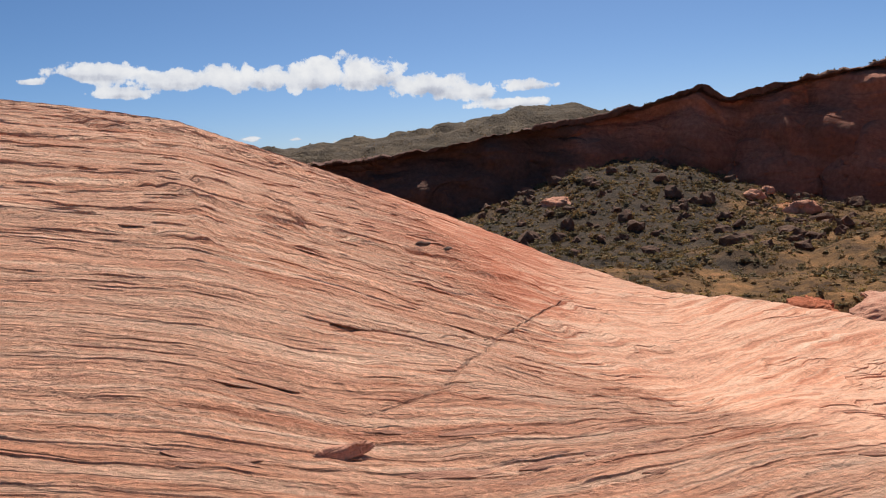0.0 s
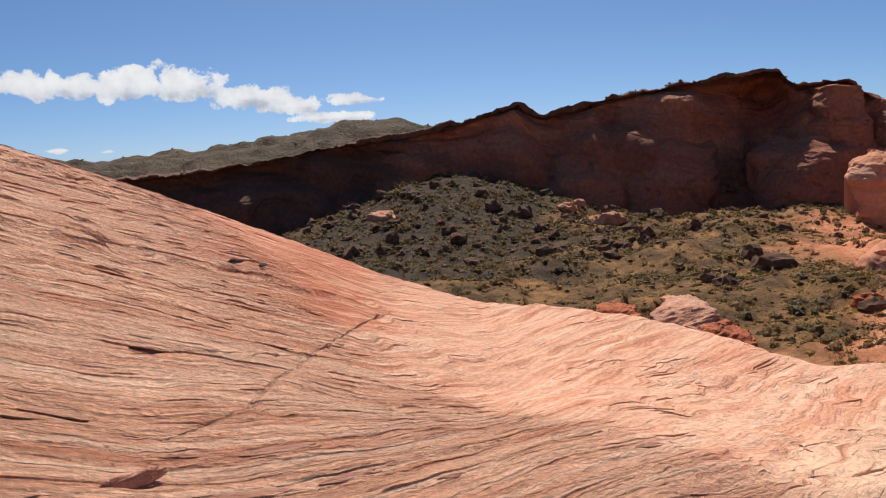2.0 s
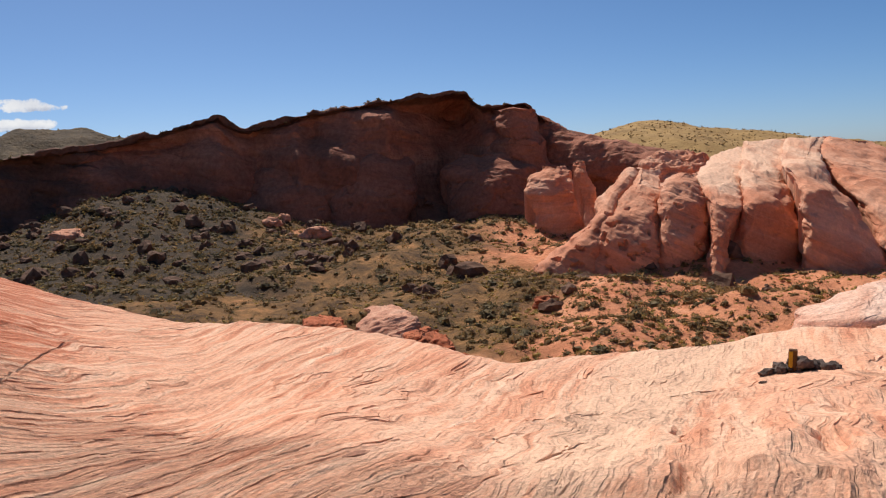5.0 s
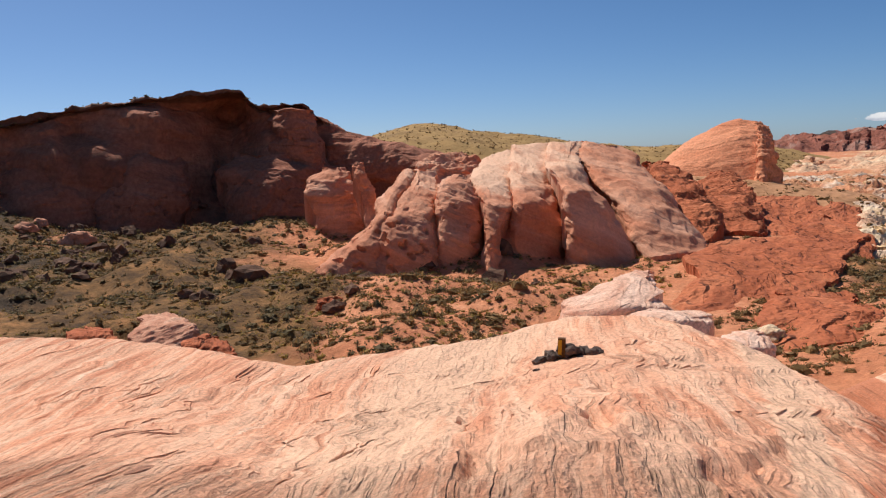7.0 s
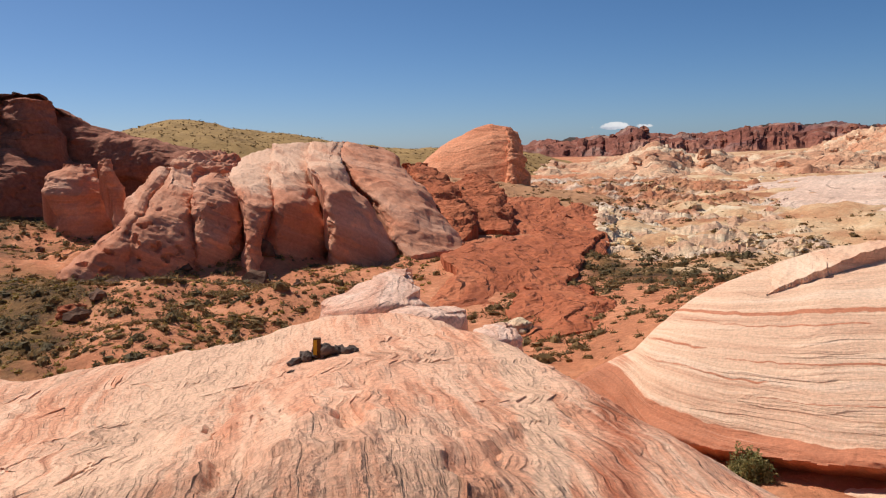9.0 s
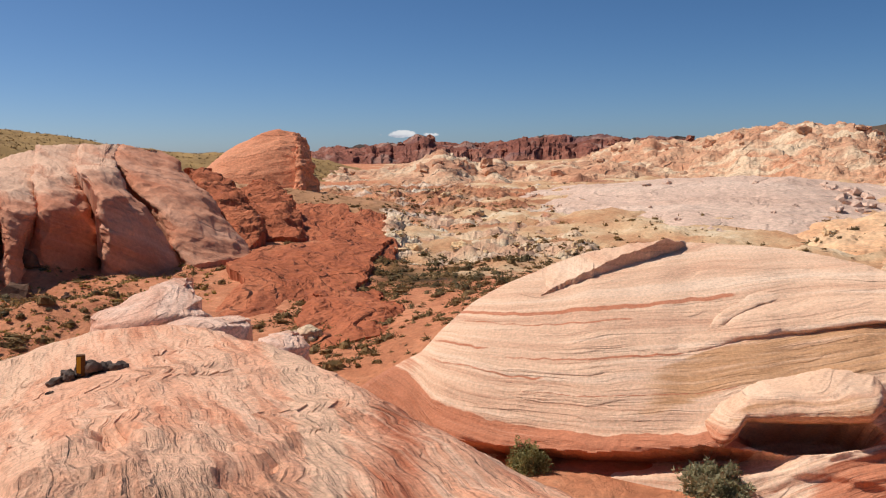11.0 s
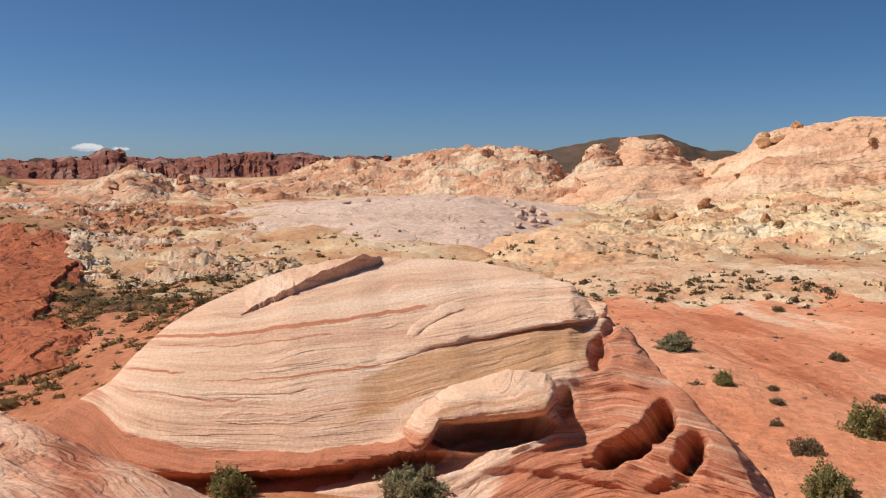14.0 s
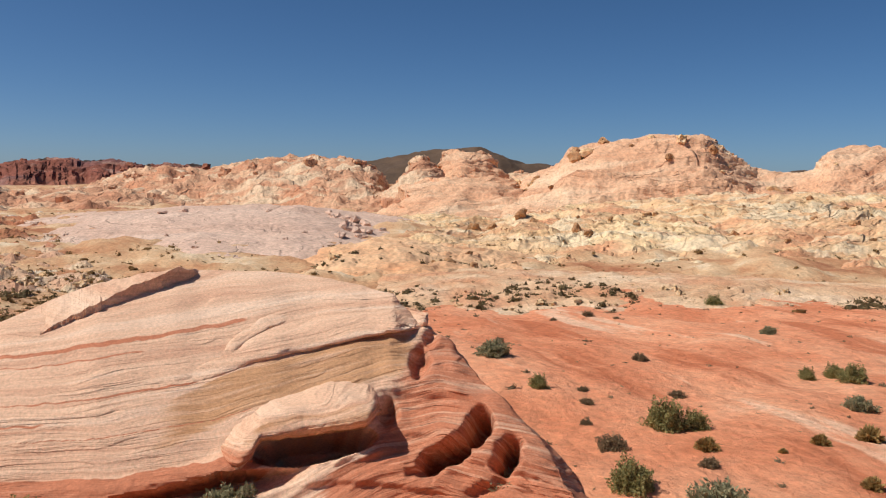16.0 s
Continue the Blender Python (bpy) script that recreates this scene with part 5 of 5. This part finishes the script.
def scatter(name, places, low, high, count, leaf, material, label, seed, spiky=0.2):
    """Many small shrubs in one object."""
    rnd = np.random.RandomState(seed)
    # fuller bushes where the walk passes nearer
    kinds = [[np.concatenate([core(rnd, 0.24, 0.26), leaves(rnd, int(count * more), 0.46, 0.46, leaf * size, spiky)]) for k in range(8)] for more, size in ((2.2, 0.75), (1.2, 0.95), (0.6, 1.3))]
    out = []
    for x, y, z in places:
        k = low * (high / low) ** (rnd.uniform() ** 1.6)
        t = rnd.uniform(0, 6.28)
        c, q = math.cos(t) * k, math.sin(t) * k
        far = math.hypot(x, y)
        v = kinds[0 if far < 46 else 1 if far < 74 else 2][rnd.randint(8)]
        v = v * (rnd.uniform(0.8, 1.7), rnd.uniform(0.7, 1.1), rnd.uniform(0.6, 1.1))
        out.append(np.stack([x + v[:, 0] * c - v[:, 1] * q, y + v[:, 0] * q + v[:, 1] * c, z - 0.08 * k + v[:, 2] * k], -1))
    return tagged(triangles(name, np.concatenate(out), material), label, "shrubs", kind="stuff")


def valley_places(n, a0, a1, r0, r1, seed, patchy=0.0):
    rnd = np.random.RandomState(seed)
    a, r = rnd.uniform(a0, a1, n * 3), np.sqrt(rnd.uniform(r0 * r0, r1 * r1, n * 3))
    x, y = r * np.sin(np.radians(a)), r * np.cos(np.radians(a))
    keep = fbm(x / 12, y / 12, 3.7, 3) > patchy
    x, y = x[keep][:n], y[keep][:n]
    return list(zip(x, y, ground_height(x, y)))


def surface_places(name, n, lo, hi, seed, patchy=-9.0):
    rnd = np.random.RandomState(seed)
    P = SURFACES[name]
    i, j = rnd.randint(int(lo * P.shape[0]), int(hi * P.shape[0]), n * 3), rnd.randint(4, P.shape[1] - 4, n * 3)
    p = P[i, j]
    return p[fbm(p[:, 0] / 14, p[:, 1] / 14, 1.0, 3) > patchy][:n]


scatter("valley_scrub", valley_places(7600, -14, 50, 24, 114, 11, -0.6) + valley_places(1600, -4, 26, 66, 108, 31, -0.6) + valley_places(1500, 34, 72, 24, 60, 12, -0.3), 0.34, 1.5, 26, 0.14, M_SCRUB, "olive-brown desert scrub across the valley floor", 21)
scatter("dark_scrub", valley_places(2000, -6, 30, 50, 108, 51, -0.9) + valley_places(1700, 0, 52, 26, 100, 52, -0.3) + valley_places(420, 69, 86, 38, 72, 54, -0.3), 0.4, 1.7, 26, 0.14, M_SHADE, "dark woody scrub on the slope below the cliff", 53)
scatter("straw_grass", valley_places(5500, -8, 58, 24, 100, 13, -0.35) + valley_places(1500, 32, 60, 26, 58, 33, -0.4), 0.2, 0.7, 8, 0.16, M_STRAW, "yellow dry grass between the shrubs", 22, 0.8)
scatter("wash_scrub", valley_places(900, 62, 100, 30, 120, 14, -0.1) + valley_places(420, 62, 96, 100, 230, 43, -0.2) + valley_places(620, 66, 82, 28, 62, 41, -0.6) + list(surface_places("white_outcrop", 1000, 0.03, 0.6, 15, -0.05)) + list(surface_places("banded_slickrock", 2000, 0.0, 0.62, 44, -0.05)) + list(surface_places("scrubby_plain", 400, 0.1, 0.62, 45)), 0.3, 1.4, 26, 0.13, M_SCRUB, "dark green shrubs along the dry wash", 23)
scatter("slope_scrub", list(surface_places("cliff_ridge", 260, 0.60, 0.75, 16)) + list(surface_places("scrub_hill", 1500, 0.1, 0.75, 17)), 0.3, 1.3, 16, 0.14, M_SCRUB, "scattered dark scrub on the rocky slopes", 24)
scatter("rim_scrub", list(surface_places("cliff_ridge", 420, 0.58, 0.66, 71)), 0.25, 1.0, 18, 0.14, M_SHADE, "dark scrub along the rim of the cliff", 72)
scatter("hill_scrub", list(surface_places("grassy_hill", 3600, 0.1, 0.65, 18)), 0.5, 2.2, 8, 0.25, M_SCRUB, "tiny shrubs dotted over the grassy hill", 25)
scatter("slickrock_scrub", list(surface_places("cream_slickrock", 800, 0.02, 0.5, 19, -0.1)) + list(surface_places("red_slickrock_slope", 200, 0.05, 0.6, 20, 0.0)) + valley_places(260, 96, 140, 50, 110, 26, -0.2) + valley_places(260, 104, 124, 60, 84, 36, -0.3), 0.30, 1.3, 30, 0.10, M_SCRUB, "small dark shrubs in cracks of the slickrock", 26)


scatter("bench_scrub", list(surface_places("orange_bench", 110, 0.02, 0.5, 81)) + list(surface_places("white_bench", 260, 0.1, 0.7, 84, 0.0)) + list(surface_places("cream_slickrock", 130, 0.0, 0.14, 82)), 0.45, 1.3, 30, 0.16, M_SHADE, "dark shrubs along the pale bench beyond the sand", 83)
scatter("sand_tufts", valley_places(420, 100, 142, 14, 66, 27, -0.4) + valley_places(160, 62, 100, 22, 40, 28, -0.2), 0.10, 0.45, 16, 0.2, M_DULL, "tiny dry tufts on the orange sand", 29, 0.6)

# ---- stones ----
def stone_mesh(name, seed, sx, sy, sz, material, detail=3, rough=0.35):
    bm = bmesh.new()
    bmesh.ops.create_icosphere(bm, subdivisions=detail, radius=1.0)
    co = np.array([v.co[:] for v in bm.verts])
    f = 1 + rough * fbm(co[:, 0] * 1.3 + seed * 7.7, co[:, 1] * 1.3, co[:, 2] * 1.3, 4)
    for v, k in zip(bm.verts, f):
        p = v.co * float(k)
        v.co = (p.x * sx, p.y * sy, max(p.z, -0.45) * sz)
    for fc in bm.faces:
        fc.smooth = detail > 3
    me = bpy.data.meshes.new(name)
    bm.to_mesh(me)
    bm.free()
    layer = me.attributes.new("s", "FLOAT", "POINT")
    layer.data.foreach_set("value", np.array([v.co.z for v in me.vertices], np.float32))
    me.materials.append(material)
    return me


M_SCREE = plain_material("dark_scree_rock", lin(80, 58, 46), lin(126, 92, 72), 2.0, relief=0.8, dist=0.08)
M_CAIRN = plain_material("dark_stone", lin(66, 56, 52), lin(124, 104, 92), 9.0, relief=0.8, dist=0.03)
M_POST = plain_material("brown_post_plastic", lin(92, 60, 30), lin(112, 74, 38), 30.0, 0.5, 0.1)
M_YELLOW = plain_material("yellow_band", lin(190, 146, 36), lin(206, 162, 48), 30.0, 0.5, 0.1)

mx, my = at(53.5, 10.7).xy
mz = float(FZ.reshape(-1)[np.argmin((FX - mx) ** 2 + (FY - my) ** 2)])
rnd = random.Random(2)
side = Vector((math.cos(radians(53.5)), -math.sin(radians(53.5)), 0))
away = Vector((math.sin(radians(53.5)), math.cos(radians(53.5)), 0))
for i in range(26):
    u, w = rnd.gauss(0.04, 0.20), rnd.gauss(0, 0.08)
    u = max(-0.36, min(0.42, u))
    k = rnd.uniform(0.045, 0.10)
    lift = 0.10 * max(0.0, 1 - abs(u) / 0.36) * rnd.random()
    p = Vector((mx, my, 0)) + side * u + away * w
    pz = float(FZ.reshape(-1)[np.argmin((FX - p.x) ** 2 + (FY - p.y) ** 2)])
    ob = new("cairn_stone", stone_mesh("cairn_stone", i + 3, k, k * rnd.uniform(0.7, 1.1), k * rnd.uniform(0.6, 0.9), M_CAIRN, 2, 0.6))
    ob.matrix_basis = pose(p.x, p.y, pz + 0.015 + lift, rnd.uniform(-20, 20), rnd.uniform(-20, 20), rnd.uniform(0, 360))
    tagged(ob, "dark broken stone heaped round the trail post", "stone", "stones round the post")
post = new("trail_post")
post.matrix_basis = pose(mx - 0.07 * side.x, my - 0.07 * side.y, mz - 0.02, 4, 3, -53)
tagged(post, "short brown trail post with yellow face among stones", "post")
for nm, size, off, mat in (("post_body", (0.10, 0.07, 0.27), (0, 0, 0.135), M_POST), ("face_band", (0.045, 0.008, 0.2), (-0.022, -0.038, 0.155), M_YELLOW)):
    bm = bmesh.new()
    bmesh.ops.create_cube(bm, size=1.0, matrix=Matrix.Translation(off) @ Matrix.Diagonal((*size, 1)))
    bmesh.ops.bevel(bm, geom=bm.edges[:], offset=0.005 if nm == "post_body" else 0.002, segments=2, affect="EDGES")
    me = bpy.data.meshes.new(nm)
    bm.to_mesh(me)
    bm.free()
    me.materials.append(mat)
    new(nm, me).parent = post

for left, right, reach, mat, word in ((((23.4, -11.2), (23.7, -9.9), (24.0, -9.3), (24.5, -9.1)), ((27.7, -11.4), (27.4, -10.0), (26.8, -9.5), (25.9, -9.2)), (35, 36.5, 39.5, 42), M_FLAKE, "flat pale pink slab of rock below the outcrop"),
                                      (((26.3, -13.4), (26.8, -11.3), (27.3, -11.0), (28.1, -10.8)), ((30.6, -13.6), (30.1, -12.0), (29.3, -11.4), (28.7, -11.0)), (29, 30.5, 32, 34), M_RED, "dark red tilted slab below the outcrop"),
                                      (((19.3, -11.6), (19.6, -9.9), (20.0, -9.6), (20.8, -9.5)), ((22.6, -11.8), (22.4, -10.1), (22.1, -9.8), (21.3, -9.6)), (34, 36, 38, 40), M_RED, "dark red tilted slab below the outcrop"),
                                      (((28.6, -14.4), (29.2, -13.0), (30.0, -12.8), (31.0, -12.9)), ((33.0, -14.6), (32.6, -13.4), (32.0, -13.1), (31.6, -13.0)), (25, 26, 27, 28), M_RED, "dark red tilted slab below the outcrop")):
    slab = new("rock_slab")
    tagged(slab, word, "rock", "slabs below the outcrop")
    lobe("slab_body", slab, mat, left, right, reach, 1.0, 3.2, 0.15, 1.6, 0.10, 0.3, (-0.2, 0.3), seed=reach[0], skirt=1.5)

# boulders of the valley: azimuth, elevation, width, height, material
for i, (a, e, w, hgt, mat, word) in enumerate((
                                               (20.6, -4.2, 1.5, 0.9, M_FINGER, "rounded pink boulder"), (17.8, -3.2, 1.1, 0.7, M_FINGER, "rounded pink boulder"), (18.6, -2.9, 0.8, 0.6, M_FINGER, "rounded pink boulder"),
                                               (5.0, -3.2, 1.6, 0.7, M_FINGER, "rounded pink boulder"), (36.5, -9.6, 0.7, 0.4, M_RED, "small red boulder"), (66.0, -12.4, 0.7, 0.4, M_WHITE, "whitish boulder"))):
    x, y, z = on_ground(a, e)
    ob = new("boulder", stone_mesh("boulder", i + 40, w, w * 0.8, hgt, mat, 4, 0.4))
    ob.matrix_basis = pose(x, y, z + 0.2 * hgt, 0, 0, 47 * i)
    tagged(ob, word + " among valley scrub", "boulder", "boulders in the valley")

# ---- clouds ----
n = Nodes("cloud_vapour", 1.0, 0.0)
wisp = n.noise(n.pos, 0.011, 8.0, 0.6, 0.2)
wide = n.noise(n.pos, 0.0022, 4.0, 0.5)
dens = n.math("ADD", n.attr("dens"), n.math("ADD", n.math("MULTIPLY", n.math("SUBTRACT", wisp, 0.5), 1.7), n.math("MULTIPLY", n.math("SUBTRACT", wide, 0.5), 1.6)))
cover = n.ramp(dens, [(0.40, 0.0), (0.52, 0.8), (0.68, 1.0)])
white = n.ramp(n.math("ADD", n.math("MULTIPLY", n.noise(n.pos, 0.009, 6.0, 0.6), 0.8), n.math("MULTIPLY", n.attr("base"), 0.5)), [(0.35, lin(250, 251, 253)), (0.55, lin(232, 235, 242)), (0.75, lin(186, 192, 208))])
glow = n.t.nodes.new("ShaderNodeEmission")
n.put(glow.inputs[0], white)
glow.inputs[1].default_value = 0.86
clear = n.t.nodes.new("ShaderNodeBsdfTransparent")
both = n.t.nodes.new("ShaderNodeMixShader")
n.put(both.inputs[0], cover)
n.put(both.inputs[1], clear.outputs[0])
n.put(both.inputs[2], glow.outputs[0])
n.put(n.t.nodes["Material Output"].inputs[0], both.outputs[0])
M_CLOUD = n.mat


def cloud(a0, a1, e0, e1, puffs):
    A, E = np.meshgrid(np.linspace(a0, a1, 160), np.linspace(e0, e1, 40))
    dens, base = 0 * A, 0 * A
    for a, e, ha, he in puffs:
        ha, he = ha * 1.3, he * 1.2
        g = np.exp(-(((A - a) / ha) ** 2 + ((E - e) / np.where(E < e, he * 0.7, he)) ** 2))
        dens = np.maximum(dens, g)
        base = np.maximum(base, g * step(0.3, -0.8, (E - e) / he))
    R_ = 4300.0
    P = np.stack([R_ * np.sin(np.radians(A)), R_ * np.cos(np.radians(A)), EYE + R_ * np.tan(np.radians(E))], -1)
    edge = np.minimum(np.minimum(A - a0, a1 - A) / 1.0, np.minimum(E - e0, e1 - E) / 0.35)
    ob = grid_object("cloud", P, M_CLOUD, {"dens": dens * step(0, 1, edge) - 0.45 * step(0.3, 0.03, dens) - 0.5 * step(1, 0, edge), "base": base})
    return tagged(ob, "white fair-weather cloud bank low in the sky", "cloud", kind="structure")


cloud(-34, 12, 1.2, 9.5, ((-24.5, 6.9, 2.6, 0.6), (-20, 6.3, 3.0, 0.8), (-15, 6.3, 3.0, 1.0), (-11, 6.2, 2.5, 1.0), (-7.3, 6.2, 2.4, 1.3), (-4, 5.4, 2.6, 0.9), (-0.8, 4.8, 2.2, 0.7), (2.6, 3.9, 2.6, 0.42),
                          (3.9, 5.0, 1.9, 0.5), (-23, 5.6, 1.8, 0.4), (-28.4, 6.4, 0.8, 0.22), (-15.4, 2.4, 0.6, 0.2), (-12.5, 2.3, 0.5, 0.16), (-8.4, 1.9, 1.4, 0.2)))
cloud(69, 78, 0.2, 2.4, ((72.2, 1.35, 1.0, 0.22), (74.2, 1.3, 0.7, 0.2)))

# broken rocks on the slope below the cliff
rnd = np.random.RandomState(77)
kinds = []
for i in range(8):
    me = stone_mesh("scree_rock", 200 + i, 1.0, 0.8, 0.75, M_SCREE, 2, 0.6)
    kinds.append(np.array([me.vertices[v].co[:] for p in me.polygons for v in p.vertices]))
    bpy.data.meshes.remove(me)
out = []
for x, y, z in valley_places(300, -8, 24, 62, 108, 78, -0.9) + valley_places(60, 20, 56, 40, 100, 79, -0.2):
    k, t = 0.2 * 5.0 ** rnd.uniform(), rnd.uniform(0, 6.28)
    v = kinds[rnd.randint(8)] * k
    out.append(np.stack([x + v[:, 0] * math.cos(t) - v[:, 1] * math.sin(t), y + v[:, 0] * math.sin(t) + v[:, 1] * math.cos(t), z + 0.15 * k + v[:, 2]], -1))
tagged(triangles("scree_rocks", np.concatenate(out), M_SCREE), "dark brown broken rocks strewn over the slope", "rocks", kind="stuff")

# small dark stones that lie on the outcrop
for i, (a, r, k, turn) in enumerate(((51.4, 10.1, 0.035, 0), (-4.4, 14.0, 0.10, 30), (-2.6, 14.6, 0.08, 70))):
    x, y = at(a, r).xy
    z = float(FZ.reshape(-1)[np.argmin((FX - x) ** 2 + (FY - y) ** 2)])
    ob = new("loose_stone", stone_mesh("loose_stone", i + 80, k * 1.6, k * 0.6, k * 0.5, M_CAIRN, 3, 0.5))
    ob.matrix_basis = pose(x, y, z + 0.2 * k, 0, 0, turn)
    tagged(ob, "small dark loose stone lying on the slickrock", "stone", "loose stones")


# ---- blocks that stand out of the slopes ----
BLOCKS = [stone_mesh("rock_block", 120 + i, 1.0, 0.8, 0.9, M_BLOCK, 2, 0.75) for i in range(6)]
PALE_BLOCKS = [stone_mesh("rock_block", 140 + i, 1.0, 0.8, 0.8, M_CREAM, 2, 0.75) for i in range(4)]
SLAB_BLOCKS = [stone_mesh("rock_block", 210 + i, 1.0, 0.8, 0.6, M_SLAB, 2, 0.8) for i in range(4)]
CRAG_BLOCKS = [stone_mesh("rock_block", 180 + i, 1.0, 0.8, 0.9, M_CRAG, 2, 0.8) for i in range(4)]
CLIFF_BLOCKS = [stone_mesh("rock_block", 190 + i, 1.0, 0.8, 0.8, M_CLIFF, 2, 0.8) for i in range(4)]
RED_BLOCKS = [stone_mesh("rock_block", 160 + i, 1.0, 0.7, 0.6, M_RED, 2, 0.75) for i in range(4)]


def blocks(name, spots, count, low, high, lo, hi, meshes, seed):
    """Blocks on a slope: some at given azimuths and elevations with a width, the rest at random."""
    rnd = np.random.RandomState(seed)
    P = SURFACES[name]
    parent = bpy.data.objects[name]
    flat = P[4:int(P.shape[0] * 0.62)].reshape(-1, 3)
    az = np.degrees(np.arctan2(flat[:, 0], flat[:, 1]))
    el = np.degrees(np.arctan2(flat[:, 2] - EYE, np.hypot(flat[:, 0], flat[:, 1])))
    todo = [(flat[np.argmin((az - a) ** 2 + (el - e) ** 2)], w) for a, e, w in spots]
    for p in surface_places(name, count, lo, hi, seed):
        todo.append((p, low * (high / low) ** (rnd.uniform() ** 1.8)))
    for p, w in todo:
        ob = new("rock_block", meshes[rnd.randint(len(meshes))])
        ob.parent = parent
        ob.matrix_basis = pose(p[0], p[1], p[2] + 0.1 * w, rnd.uniform(-15, 15), rnd.uniform(-15, 15), rnd.uniform(0, 360)) @ Matrix.Diagonal((w, w * rnd.uniform(0.7, 1.1), w * rnd.uniform(0.6, 1.1), 1))


blocks("cream_slickrock", ((109.5, -2.8, 1.1), (112.6, -2.3, 1.5), (115.3, -2.6, 0.8), (116.4, -3.2, 1.0), (117.3, -3.4, 0.9), (110.6, -2.9, 0.8), (118.7, -2.4, 0.6), (113.6, -2.7, 0.7)), 170, 0.12, 0.8, 0.03, 0.6, BLOCKS, 61)
blocks("cream_hill", ((105.3, 0.8, 2.6), (105.9, 0.9, 2.2), (107.6, 1.2, 3.0), (108.6, 1.35, 3.4), (109.6, 1.2, 3.0), (109.2, -0.3, 2.2), (101.8, 1.0, 2.2), (100.5, 1.1, 2.0), (96.5, 1.2, 1.8)), 60, 0.7, 2.4, 0.2, 0.62, CRAG_BLOCKS, 62)
blocks("pale_knoll", (), 40, 0.8, 3.0, 0.2, 0.62, CRAG_BLOCKS, 68)
blocks("cliff_ridge", (), 44, 0.5, 1.8, 0.02, 0.12, CLIFF_BLOCKS, 69)
blocks("grey_slickrock_hill", ((99.6, -2.3, 0.9), (100.2, -2.5, 1.2), (100.8, -2.7, 1.0), (101.4, -2.8, 1.3), (102, -3.0, 1.0), (100.6, -3.2, 1.1), (101.2, -3.5, 1.2), (102.2, -3.5, 1.0), (103.2, -3.4, 0.9), (101.8, -3.9, 0.9), (100.4, -3.8, 0.8)), 40, 0.3, 1.0, 0.05, 0.6, SLAB_BLOCKS, 73)
blocks("pale_summit", ((117.0, 2.0, 2.0), (123.1, 2.9, 1.4), (121.2, 3.0, 1.2), (116.2, 1.6, 2.2), (118.0, 2.7, 1.5)), 50, 0.5, 2.0, 0.2, 0.62, BLOCKS + PALE_BLOCKS, 63)
blocks("white_outcrop", (), 90, 0.3, 0.9, 0.05, 0.6, PALE_BLOCKS, 64)
blocks("red_slickrock_slope", (), 60, 0.3, 1.3, 0.03, 0.6, RED_BLOCKS, 65)
blocks("white_bench", (), 40, 0.12, 0.45, 0.1, 0.6, PALE_BLOCKS, 74)
blocks("banded_slickrock", (), 60, 0.3, 1.1, 0.05, 0.6, PALE_BLOCKS + BLOCKS, 75)
blocks("dark_mesa", (), 30, 2.0, 7.0, 0.1, 0.55, CLIFF_BLOCKS, 76)
blocks("orange_bench", (), 30, 0.2, 0.8, 0.05, 0.6, PALE_BLOCKS + BLOCKS, 66)

# a broken nose of bedding that sticks out of the slope
nose = new("bedding_nose", stone_mesh("bedding_nose", 97, 0.25, 0.05, 0.065, M_FLAKE, 4, 0.3))
nose.parent = fore
nx, ny = -0.94, 4.74
nose.matrix_basis = pose(nx, ny, float(FZ.reshape(-1)[np.argmin((FX - nx) ** 2 + (FY - ny) ** 2)]) + 0.008, 0, 0, 46)
